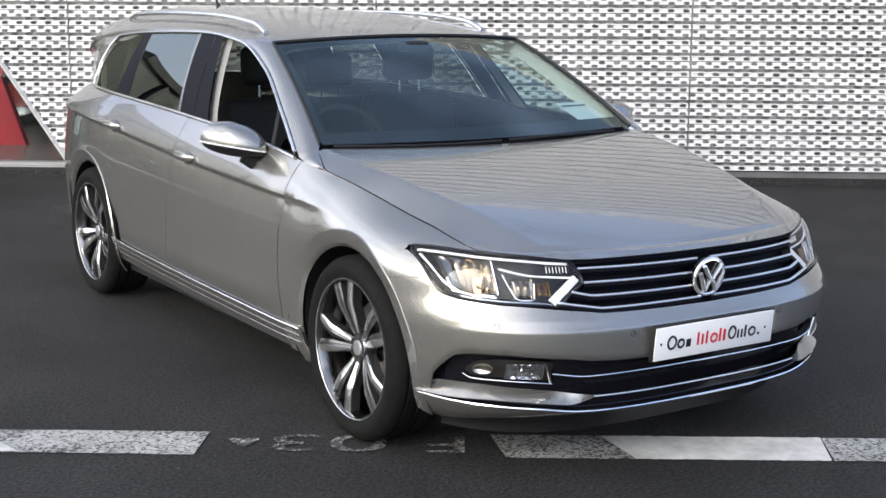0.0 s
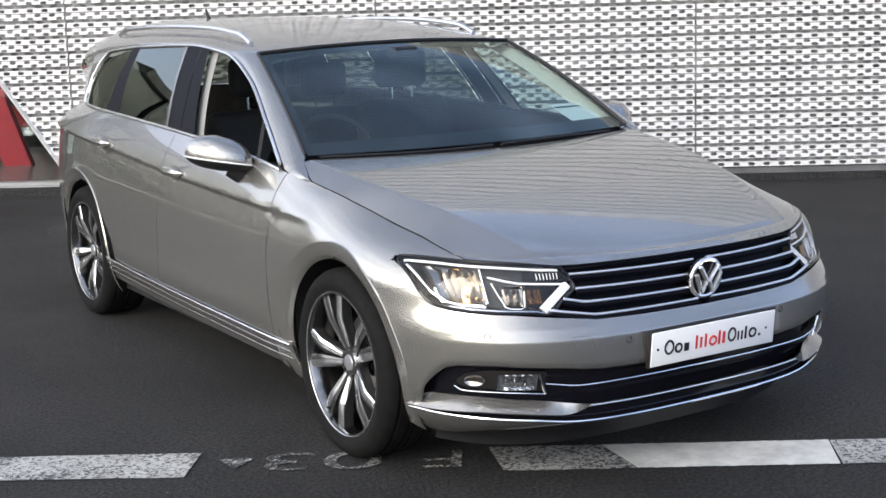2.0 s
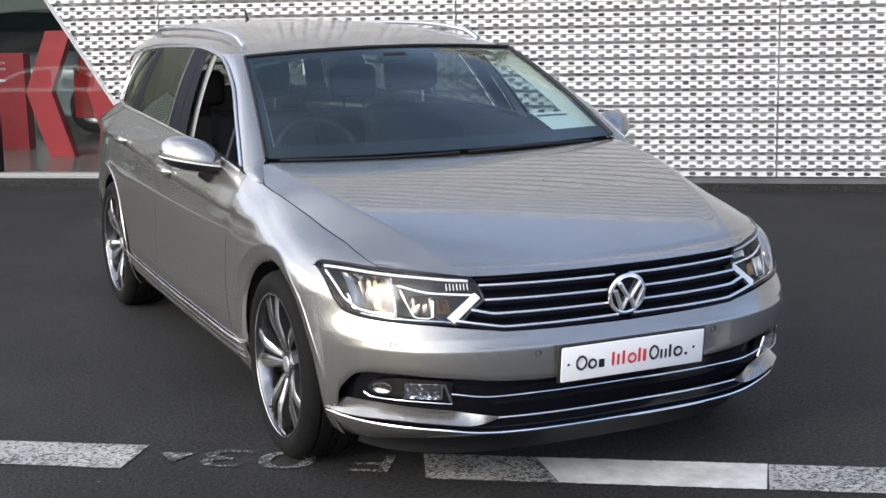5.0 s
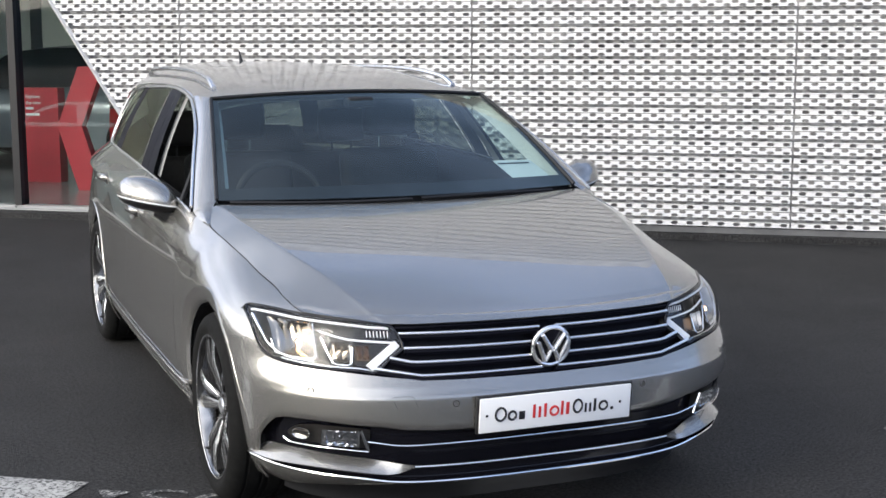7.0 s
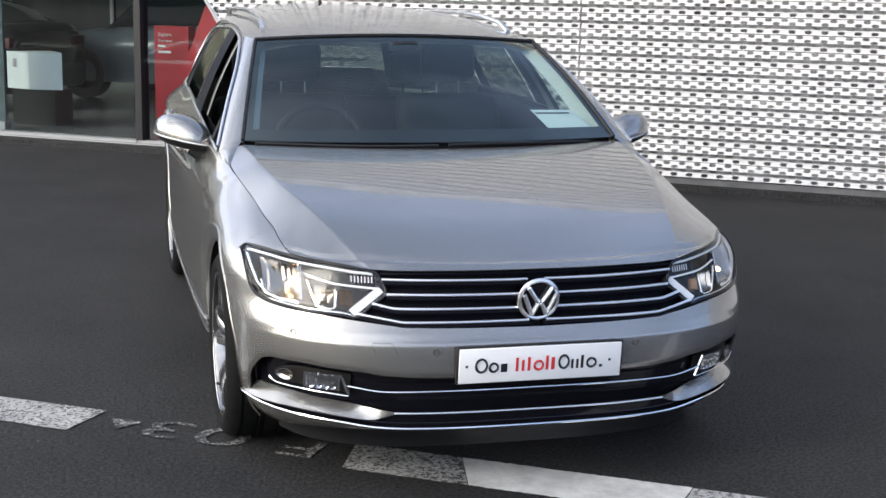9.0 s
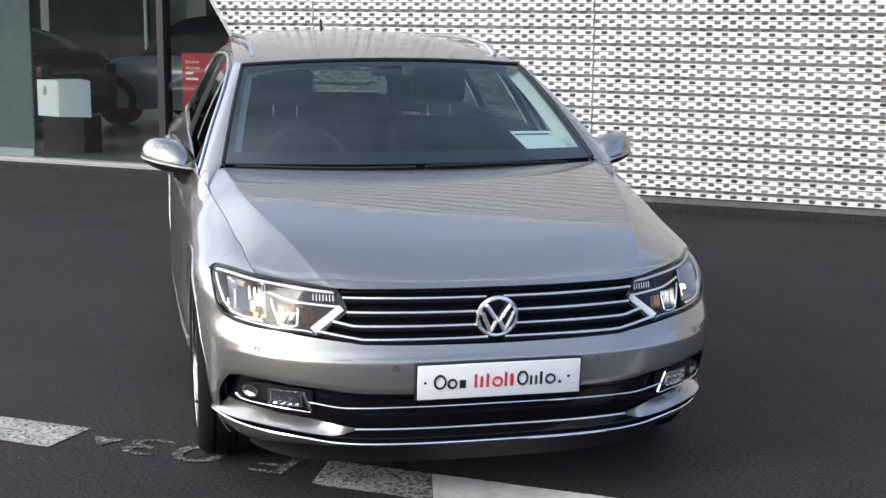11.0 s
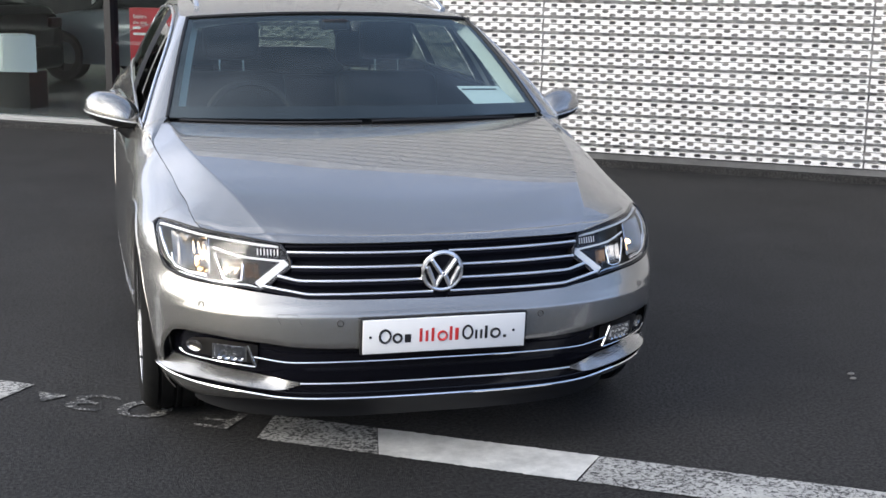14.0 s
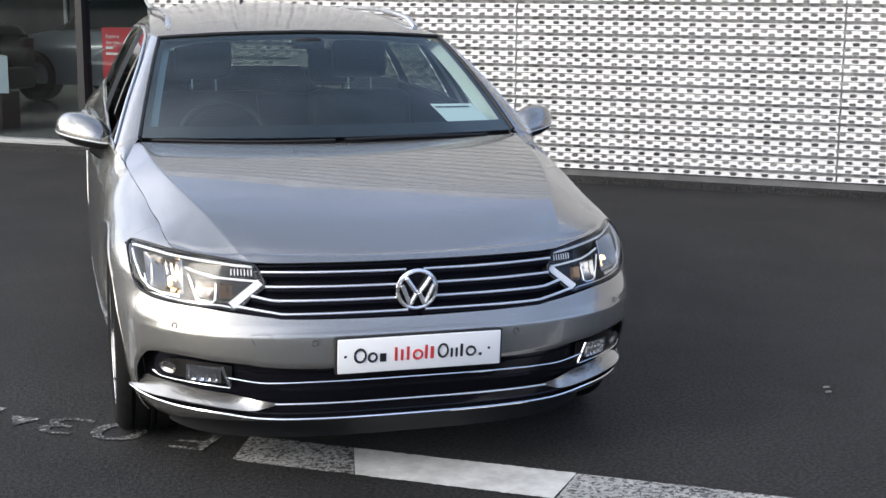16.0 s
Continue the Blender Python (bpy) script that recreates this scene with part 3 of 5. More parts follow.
def side_panel(name, y0, y1, zlo, zhi, us, label=""):
    def f(u, v):
        y = lerp(y0(0.7), y1(0.7), u)
        for _ in range(3):
            a, b = zlo(y), zhi(y)
            c = crease_z(y)
            if a < c < b:
                z = lerp(a, c, v / 0.6) if v <= 0.6 else lerp(c, b, (v - 0.6) / 0.4)
            else:
                z = lerp(a, b, v)
            y = lerp(y0(z), y1(z), u)
        return side(y, z)
    vs = steps(12, 0, 0.45) + [0.5, 0.54, 0.56, 0.576, 0.588, 0.6] + [0.61, 0.64] + steps(6, 0.7, 1.0)
    return pair(name, f, us, vs, PAINT, car, label, depth=0.004, sharp=24)


front_shut = curve((0.2, 0.50), (0.324, 0.505), (0.6, 0.52), (0.8, 0.497), (0.96, 0.468))
mid_shut = curve((0.2, 1.57), (0.33, 1.59), (0.43, 1.635), (0.6, 1.63), (0.86, 1.57), (1.0, 1.55))
rear_shut = curve((0.2, 2.26), (0.42, 2.28), (0.6, 2.42), (0.76, 2.52), (0.95, 2.47), (1.03, 2.44))
GAP = 0.002
belt = lambda y: top_z(y)
front_doors = side_panel("front_door", lambda z: front_shut(z) + GAP, lambda z: mid_shut(z) - GAP, sill_z, belt, steps(36))
rear_doors = side_panel("rear_door", lambda z: mid_shut(z) + GAP, lambda z: rear_shut(z) - GAP, sill_z, belt, steps(36))


def fender_low(y):
    if y < -0.295:
        return min(0.742, top_z(y) - 0.0005)
    if y < -0.25:
        return 0.612
    return max(arch_z(y, FRONT_Y), 0.22)


fy0, fy1 = -0.515, 0.46
spots = [-0.2955, -0.2945, FRONT_Y + FLANGE - 0.0006, FRONT_Y + FLANGE + 0.0006, FRONT_Y + FLANGE - 0.003, FRONT_Y + FLANGE - 0.008, -0.25]
fu = sorted(steps(64) + [(p - fy0) / (fy1 - fy0) for p in spots])


def wing_f(u, v):
    y0 = y = lerp(fy0, fy1, u)
    for _ in range(4):
        a, b = fender_low(y), belt(y)
        c = min(max(crease_z(y), a + 0.35 * (b - a)), a + 0.8 * (b - a))
        z = lerp(a, c, v / 0.6) if v <= 0.6 else lerp(c, b, (v - 0.6) / 0.4)
        if u > 0.9:
            y = lerp(y0, front_shut(z) - GAP, (u - 0.9) / 0.1)
    return side(y, z)


wing_edge = curve((0.60, 0.775), (0.610, 0.810), (0.620, 0.829), (0.655, 0.843), (0.70, 0.848), (0.742, 0.850))
pair("wing_tip", lambda u, v: (lambda z: front(lerp(theta_of_x(wing_edge(z), z), theta_of_y(-0.2945, z), u), z))(lerp(0.600, 0.7415, v)), steps(6), steps(10), PAINT, car)
pair("front_wing", wing_f, fu, steps(14, 0, 0.54) + [0.56, 0.58, 0.60, 0.62] + steps(11, 0.65, 1.0), PAINT, car, depth=0.004)


def quarter_low(y):
    return max(arch_z(y, 2.79), 0.26)


side_panel("rear_quarter", lambda z: rear_shut(z) + GAP, lambda z: 3.87, quarter_low, belt, steps(64))


# arch lips and liners
def arch_ring(yc, r0, r1, x_in, name, material):
    def f(u, v):
        w = lerp(math.radians(-22), math.radians(202), u)
        r = lerp(r0, r1, v)
        y, z = yc - r * math.cos(w), WHEEL_R + r * math.sin(w)
        return (max(0.5, half_width(y, max(0.19, z)) - lerp(0.003, 0.016, max(0, math.sin(w)) ** 1.5) - lerp(0.0, x_in, v)), y, z)
    return pair(name, f, steps(40), steps(3), material, car)


def arch_flare(yc):
    """A raised band round the arch."""
    def f(u, v):
        w = lerp(math.radians(-20), math.radians(200), u)
        r = ARCH + (0.052, 0.048, 0.022, 0.0)[v]
        y, z = yc - r * math.cos(w), WHEEL_R + r * math.sin(w)
        top = max(0, math.sin(w)) ** 1.5
        return (half_width(y, max(0.17, z)) + (-0.0015, 0.0035, -0.006 * top, lerp(-0.003, -0.016, top))[v], y, z)
    return pair("arch_flare", f, steps(56), [0, 1, 2, 3], PAINT, car, sharp=30)


for yc in (FRONT_Y, 2.79):
    arch_flare(yc)
    arch_ring(yc, ARCH + 0.001, ARCH - 0.012, 0.012, "arch_lip", PAINT)

    def liner(u, v, yc=yc):
        w = lerp(math.radians(-20), math.radians(200), u)
        y, z = yc - (ARCH - 0.006) * math.cos(w), WHEEL_R + (ARCH - 0.006) * math.sin(w)
        return (lerp(min(0.89, half_width(y, max(0.19, z)) - 0.03), 0.52, v), y, z)
    pair("arch_liner", liner, steps(24), [0.0, 0.15, 1.0], BLACK, car)
    pair("arch_wall", lambda u, v, yc=yc: (0.52, yc + lerp(-0.38, 0.38, u), lerp(0.16, 0.72, v)), [0, 1], [0, 1], BLACK, car)

# bonnet
lead_z = curve((0, 0.7225), (0.30, 0.721), (0.48, 0.719), (0.60, 0.732), (0.718, 0.7415))


def lead_y(x):
    """The bonnet's leading edge lies on the nose."""
    return nose_at(x, lead_z(x))[1] + (0.0 if x > 0.45 else -0.006)


mid_z = curve((-0.80, 0.713), (-0.74, 0.732), (-0.65, 0.761), (-0.5, 0.804), (-0.35, 0.841), (-0.2, 0.873), (0.1, 0.926), (0.36, 0.962), (0.5, 0.978))
crown = curve((-0.75, 0.010), (-0.4, 0.008), (0.4, 0.006))
ridge_x = curve((-0.69, 0.497), (-0.6, 0.536), (-0.4, 0.592), (-0.2, 0.645), (0.0, 0.690), (0.2, 0.722), (0.45, 0.742))


def shut_x(y):
    """The bonnet's side edge; it turns in towards the screen's corner."""
    return half_width(y, top_z(y)) - GAP - 0.058 * smooth(0.30, 0.48, y)


def shut_z(y):
    return top_z(y) + 0.001 + 0.030 * smooth(0.30, 0.48, y)


def bonnet_raw(x, y):
    xc = ridge_x(y)
    if x <= xc:
        return mid_z(y) - crown(y) * (x / xc) ** 2.2
    k = min(1, (x - xc) / max(0.01, shut_x(y) - xc))
    ze = mid_z(y) - crown(y)
    return lerp(ze, shut_z(y), k ** 1.08)


def bonnet_f(u, v):
    """u from the leading edge to the windscreen, v from the middle to the shut line."""
    vc = 0.72
    k = max(0, (v - vc) / (1 - vc))
    c = min(1, v / vc)
    xa = lerp(0.497 * c, 0.715, k)
    xb = lerp(0.742 * c, 0.768, k)
    ya, yb = lead_y(xa), 0.335 + 0.13 * (xb / 0.76) ** 2
    y = lerp(ya, yb, u)
    x = lerp(ridge_x(y) * c, shut_x(y), k)
    x += (1 - smooth(0, 0.3 * (1 - k) + 0.001, u)) * (xa - lerp(ridge_x(ya) * c, shut_x(ya), k))
    z = bonnet_raw(x, y)
    d = bonnet_raw(xa, ya) - lead_z(xa)
    z -= d * max(0, 1 - (y - ya) / 0.50) ** 3.0
    return (x, y, z)


bu = sorted([0.004, 0.01, 0.02, 0.035, 0.05, 0.07] + steps(40))
bv = steps(24, 0, 0.70) + [0.71, 0.715, 0.72, 0.725, 0.73] + steps(10, 0.745, 1.0)


def both_sides(f):
    def g(u, v):
        x, y, z = f(u, abs(v))
        return (-x if v < 0 else x, y, z)
    return g


sheet("bonnet", both_sides(bonnet_f), bu, [-v for v in reversed(bv[1:])] + bv, PAINT, car, depth=0.004, sharp=40)

# front bumper
bump_top = curve((0, 0.552), (0.38, 0.557), (0.42, 0.560), (0.553, 0.574), (0.65, 0.584), (0.71, 0.588), (0.783, 0.597), (0.825, 0.612), (0.845, 0.634), (0.90, 0.612))
bump_low = curve((0, 0.402), (0.332, 0.406), (0.467, 0.412), (0.532, 0.421), (0.627, 0.428), (0.718, 0.435), (0.777, 0.434), (0.809, 0.424), (0.825, 0.399), (0.842, 0.345), (0.851, 0.286), (0.90, 0.280))


def arch_end(z):
    return FRONT_Y - math.sqrt(max(0.0001, FLANGE ** 2 - (z - WHEEL_R) ** 2)) - 0.001


def nose_patch(lo, hi, out=0.0, x0=0.0, x1=None):
    def f(u, v):
        z = lerp(lo(x0 or 0.4), hi(x0 or 0.4), v)
        for _ in range(9):
            t0 = theta_of_x(x0, z) if x0 else 0.0
            t1 = theta_of_x(x1, z) if x1 else theta_of_y(arch_end(z), z)
            t = lerp(t0, t1, u)
            x = front(t, z)[0]
            z = lerp(lo(x), hi(x), v)
        o = out(v, x) if callable(out) else out
        return front(t, z, o)
    return f


def nose_sheet(name, f, nu, nv, material, label="", depth=0.0, parent=None):
    us, vs = steps(nu), steps(nv)

    def full(u, v):
        x, y, z = f(abs(u), v)
        return (-x if u < 0 else x, y, z)
    return sheet(name, full, [-u for u in reversed(us[1:])] + us, vs, material, parent or car, label, depth)


const = lambda c: (lambda x: c)
bumper = nose_sheet("front_bumper", nose_patch(bump_low, bump_top, lambda v, x: 0.006 * smooth(0, 0.1, v) - 0.004), 80, 26, PAINT, depth=0.006)
nose_sheet("lower_intake", nose_patch(const(0.280), const(0.447), -0.044, x1=0.853), 36, 4, GLOSS_BLACK, "gloss black lower intake")
chrome_z = curve((0, 0.236), (0.4, 0.237), (0.485, 0.240), (0.6, 0.254), (0.726, 0.262), (0.82, 0.268), (0.87, 0.277))
lip_low = curve((0, 0.222), (0.45, 0.217), (0.6, 0.213), (0.70, 0.203), (0.787, 0.175), (0.87, 0.165))
nose_sheet("bumper_lip", nose_patch(lip_low, chrome_z, lambda v, x: 0.002 - lerp(0.026, 0.024, smooth(0.5, 0.8, x)) * (1 - v) ** 1.5), 60, 8, PAINT)
nose_sheet("air_dam", nose_patch(const(0.13), const(0.235), -0.055), 30, 3, BLACK, "black air dam")
nose_sheet("grille_backing", nose_patch(const(0.52), const(0.725), -0.03, x1=0.6), 30, 4, DEEP, "black grille backing")
blade_hi = curve((0.43, 0.2925), (0.493, 0.300), (0.654, 0.314), (0.773, 0.322), (0.835, 0.318), (0.852, 0.292))
blade_lo = curve((0.43, 0.2895), (0.508, 0.268), (0.58, 0.274), (0.652, 0.281), (0.728, 0.285), (0.826, 0.279), (0.86, 0.278))
blade_f = nose_patch(blade_lo, blade_hi, lambda v, x: lerp(0.004, 0.010, smooth(0.43, 0.56, x)) - 0.050 * v * smooth(0.43, 0.60, x), x0=0.43, x1=0.851)
pair("bumper_blade", blade_f, steps(40), steps(8), PAINT, car, "silver bumper blade", depth=0.006)
groove_hi = curve((0.0, 0.292), (0.43, 0.291), (0.508, 0.270), (0.652, 0.284), (0.728, 0.288), (0.826, 0.282), (0.86, 0.280))
nose_sheet("bumper_groove", nose_patch(const(0.232), groove_hi, -0.008), 60, 4, GLOSS_BLACK, "gloss black groove")


def nose_rod(name, x0, x1, zf, radius, out, material, parent, n=36, label="", squash=1.0):
    """A bar that follows the nose from x0 to x1."""
    pts = [nose_at(x, zf(abs(x)), out) for x in steps(n, x0, x1)]
    return obj(name, *tube(pts, radius, 8, squash=squash), material, parent, label)


nose_rod("lower_chrome", -0.847, 0.847, chrome_z, 0.0050, 0.005, CHROME, car, 70, "thin chrome strip")
nose_rod("blade_edge", -0.44, 0.44, const(0.2905), 0.0032, 0.004, SATIN, car, 40, "thin satin edge")
nose_rod("intake_chrome", -0.580, 0.580, curve((0, 0.361), (0.3, 0.360), (0.464, 0.358), (0.58, 0.373)), 0.0035, -0.008, CHROME, car, 50, "thin chrome strip")
nose_rod("grille_top_edge", -0.475, 0.475, curve((0, 0.713), (0.3, 0.712), (0.475, 0.708)), 0.009, -0.010, DEEP, car, 40, squash=0.8)

# grille
bars = [(0.695, 0.468, 0.0, 0.40), (0.652, 0.457, 0.0, 0.40), (0.611, 0.500, 0.014, 0.436), (0.572, 0.546, 0.022, 0.413)]
for z0, xe, lift, kink in bars:
    zf = lambda x, z0=z0, xe=xe, lift=lift, kink=kink: z0 + lift * max(0, (x - kink) / (xe - kink))
    for sx in (1, -1):
        pts = [nose_at(sx * x, zf(x), 0.004) for x in steps(24, 0.028, xe)]
        obj("grille_bar", *tube(pts, 0.0052, 8, squash=0.9), SATIN, car, "chrome grille bar")
        pts = [nose_at(sx * x, zf(x) - 0.013, -0.008) for x in steps(24, 0.02, xe)]
        obj("grille_slat", *tube(pts, 0.012, 6), DEEP, car)

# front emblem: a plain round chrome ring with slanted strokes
emblem = new("emblem")
emblem.parent = car
emblem.matrix_basis = pose(0, -0.806, 0.637, 8, 0, 0) @ Matrix.Scale(1.05, 4)
ring = [(0.058 * math.cos(a), 0, 0.058 * math.sin(a)) for a in steps(48, 0, 2 * math.pi)[:-1]]
obj("ring", *tube(ring, 0.0068, 8, closed=True), SATIN, emblem, "round chrome ring")
dv, df = lathe([(0.006, 0.0), (0.006, 0.03), (0.003, 0.056), (-0.02, 0.058)], 40)
obj("disc", [(b, -a, c) for a, b, c in dv], df, GLOSS_BLACK, emblem)
strokes = [((-0.036, 0.040), (-0.002, -0.010)), ((0.036, 0.040), (0.002, -0.010)), ((-0.048, 0.018), (-0.022, -0.042)), ((0.048, 0.018), (0.022, -0.042)), ((-0.022, -0.042), (0, 0.002)), ((0.022, -0.042), (0, 0.002))]
for (xa, za), (xb, zb) in strokes:
    obj("stroke", *tube([(xa, -0.012, za), (xb, -0.012, zb)], 0.0072, 6), SATIN, emblem)

# plate with word-shaped bars
plate = new("plate")
plate.parent = car
plate.matrix_basis = pose(0, -0.842, 0.448, 6, 0, 0)
part("holder", box_bm(-0.266, 0.266, -0.004, 0.012, -0.060, 0.060, 0.004), BLACK, plate, "black plate holder")
part("face", box_bm(-0.26, 0.26, -0.008, 0.003, -0.0555, 0.0555, 0.003), WHITE, plate, "white plate")
def mark_ring(xc, w, h, material):
    """A plain hollow oval."""
    pts = [(xc + w / 2 * math.cos(a), -0.008, -0.020 + h / 2 + h / 2 * math.sin(a)) for a in steps(16, 0, 2 * math.pi)[:-1]]
    obj("mark", *tube(pts, 0.0042, 5, closed=True), material, plate)


def mark_bar(xc, w, h, material):
    part("mark", box_bm(xc - w * 0.62, xc + w * 0.62, -0.0095, -0.006, -0.0225, -0.0225 + h, 0.0008, 1), material, plate)


# plain ovals and bars stand in for the dealer's mark
for xc, w, h, kind in ((-0.190, 0.034, 0.042, 0), (-0.151, 0.025, 0.027, 0), (-0.118, 0.016, 0.027, 1),
                       (0.073, 0.030, 0.042, 0), (0.101, 0.006, 0.030, 1), (0.117, 0.006, 0.030, 1), (0.133, 0.007, 0.042, 1), (0.163, 0.028, 0.028, 0), (0.194, 0.008, 0.009, 1)):
    (mark_bar if kind else mark_ring)(xc, w, h, BLACK_INK)
for xc, w, h, kind in ((-0.077, 0.007, 0.044, 1), (-0.058, 0.007, 0.036, 1), (-0.039, 0.007, 0.044, 1), (-0.008, 0.027, 0.028, 0), (0.019, 0.007, 0.046, 1), (0.038, 0.009, 0.040, 1)):
    (mark_bar if kind else mark_ring)(xc, w, h, RED_INK)
for xc in (-0.236, 0.222):
    part("screw", box_bm(xc - 0.004, xc + 0.004, -0.0095, -0.006, -0.004, 0.004, 0.001, 1), GREY_ALLOY, plate)

# headlights
hl_top = curve((0.458, 0.660), (0.472, 0.694), (0.488, 0.714), (0.60, 0.729), (0.735, 0.740), (0.80, 0.744), (0.832, 0.742), (0.846, 0.722))
hl_bot = curve((0.458, 0.650), (0.50, 0.620), (0.553, 0.580), (0.585, 0.586), (0.65, 0.589), (0.71, 0.593), (0.783, 0.602), (0.822, 0.616), (0.839, 0.650), (0.846, 0.708))
HX0, HX1 = 0.459, 0.846


def hl_point(x, f, out):
    """f 0 at the lamp's lower edge, 1 at its upper edge."""
    z = lerp(hl_bot(x), hl_top(x), f)
    return front(theta_of_x(x, z), z, out)


for sx in (1, -1):
    lamp = new("headlight")
    lamp.parent = car
    lamp["label"] = "clear headlight with chrome reflectors"
    m = Matrix.Diagonal((sx, 1, 1, 1))

    def add(name, verts, faces, material, label="", sharp=35, sx=sx, lamp=lamp):
        if sx < 0:
            verts, faces = mirrored(verts, faces)
        return obj(name, verts, faces, material, lamp, label, sharp=sharp)

    xs = [HX0 + (HX1 - HX0) * (0.5 - 0.5 * math.cos(math.pi * t)) for t in steps(30)]
    add("housing", *grid(lambda x, f: hl_point(x, f, -0.080), xs, steps(8)), LAMP_DARK, "dark lamp housing")
    loop = [hl_point(x, 0, 0) for x in xs] + [hl_point(x, 1, 0) for x in reversed(xs)]
    n = len(loop)
    deep = [hl_point(x, 0, -0.082) for x in xs] + [hl_point(x, 1, -0.082) for x in reversed(xs)]
    add("surround", loop + deep, [(i, (i + 1) % n, n + (i + 1) % n, n + i) for i in range(n)], BLACK)
    add("seal", *tube([hl_point(x, 0.0, -0.001) for x in xs] + [hl_point(x, 1, -0.001) for x in reversed(xs)][1:-1], 0.0052, 6, closed=True), GLOSS_BLACK)
    cover = add("cover", *grid(lambda x, f: hl_point(x, f, 0.001), xs, steps(10)), CLEAR, "clear plastic cover")
    cover.visible_shadow = False
    # light strips: along the upper edge, and from the grille's chevron outwards
    up = [x for x in xs if 0.487 < x < 0.838]
    add("light_strip", *tube([hl_point(x, 0.90, -0.010) for x in up], 0.0044, 6), LAMP_WHITE, "white light strip")
    inner = [(0.480, 0.664), (0.53, 0.667), (0.58, 0.670), (0.615, 0.673), (0.65, 0.681), (0.69, 0.693)]
    add("light_strip", *tube([nose_at(x, z, -0.012) for x, z in inner], 0.0036, 6), LAMP_WHITE)
    outer = ((0.839, 0.82), (0.834, 0.52), (0.820, 0.25), (0.795, 0.11), (0.76, 0.09), (0.71, 0.09))
    add("outer_strip", *tube([hl_point(x, f, -0.010) for x, f in outer], 0.0048, 6), CHROME, "chrome strip")
    add("lower_strip", *tube([hl_point(x, 0.035, -0.008) for x in steps(12, 0.565, 0.79)], 0.0026, 6), CHROME)
    ca, cb = Vector(nose_at(0.474, 0.664, -0.006)), Vector(nose_at(0.560, 0.590, -0.006))
    w = Vector((0.0095, 0.003, 0.0105))
    cv = [tuple(ca - w * 0.8), tuple(ca + w * 0.6), tuple(cb + w), tuple(cb - w * 0.6)]
    back = [(a, b + 0.012, c) for a, b, c in cv]
    add("chevron", cv + back, [(0, 1, 2, 3), (4, 7, 6, 5), (0, 4, 5, 1), (1, 5, 6, 2), (2, 6, 7, 3), (3, 7, 4, 0)], LAMP_WHITE, "white chevron light guide", 20)

    def reflector(x0, x1, z0, z1, depth, flutes, tilt):
        """A dished reflector with upright flutes, rectangular in front view."""
        def f(u, v):
            dish = (1 - (2 * u - 1) ** 4) * (1 - (2 * v - 1) ** 4)
            flute = 0.017 * abs((u * flutes + 0.5) % 1 - 0.5) * 2 + 0.007 * abs((v * 2.5 + 0.3) % 1 - 0.5)
            return nose_at(lerp(x0, x1, u) + tilt * (1 - v), lerp(z0, z1, v), -0.014 - depth * dish + flute * dish)
        us = steps(flutes * 4)
        return grid(f, us, steps(12))

    add("reflector", *reflector(0.708, 0.812, 0.618, 0.718, 0.050, 6, -0.004), LAMP_CHROME, "fluted chrome reflector", 20)
    add("reflector_edge", *tube([nose_at(x, z, -0.012) for x, z in ((0.812, 0.66), (0.806, 0.622), (0.795, 0.615), (0.715, 0.612), (0.703, 0.618), (0.702, 0.715))], 0.0027, 6), CHROME)
    add("reflector", *reflector(0.606, 0.668, 0.606, 0.664, 0.034, 3, 0.0), LAMP_CHROME, "", 20)
    add("reflector_edge", *tube([nose_at(x, z, -0.010) for x, z in ((0.684, 0.676), (0.674, 0.640), (0.662, 0.606), (0.650, 0.600), (0.622, 0.599), (0.610, 0.606), (0.604, 0.650))], 0.0032, 6), CHROME)
    add("indicator_bowl", *reflector(0.560, 0.600, 0.612, 0.655, 0.022, 2, 0.0), AMBER, "amber tinted indicator bowl", 20)
    for k in range(7):
        x = 0.500 + k * 0.010
        add("rib", *tube([nose_at(x, 0.680, -0.014), nose_at(x, 0.698, -0.014)], 0.0017, 4), LAMP_WHITE)
    bp = nose_at(0.752, 0.650, -0.034)
    bulb_v, bulb_f = lathe([(-0.012, 0.0), (-0.010, 0.006), (0.0, 0.008), (0.012, 0.007), (0.014, 0.0)], 12)
    add("bulb", [(bp[0] + b, bp[1] + a, bp[2] + c) for a, b, c in bulb_v], bulb_f, BULB, "lit warm bulb")

    # fog lamp
    fog = new("fog_lamp")
    fog.parent = car
    fog["label"] = "clear fog lamp with chrome edge"
    fog_top = curve((0.575, 0.405), (0.61, 0.409), (0.67, 0.412), (0.714, 0.413), (0.771, 0.404), (0.795, 0.380))
    fog_bot = curve((0.575, 0.343), (0.65, 0.349), (0.712, 0.352), (0.776, 0.354), (0.795, 0.368))

    def addf(name, verts, faces, material, label="", sx=sx, fog=fog):
        if sx < 0:
            verts, faces = mirrored(verts, faces)
        return obj(name, verts, faces, material, fog, label)

    fx = steps(16, 0.576, 0.794)
    c2 = addf("cover", *grid(lambda x, f: nose_at(x, lerp(fog_bot(x), fog_top(x), f), -0.010), fx, steps(5)), CLEAR)
    c2.visible_shadow = False
    addf("back_plate", *grid(lambda x, f: nose_at(x, lerp(fog_bot(x), fog_top(x), f), -0.032), fx, steps(5)), LAMP_DARK, "dark lamp housing")
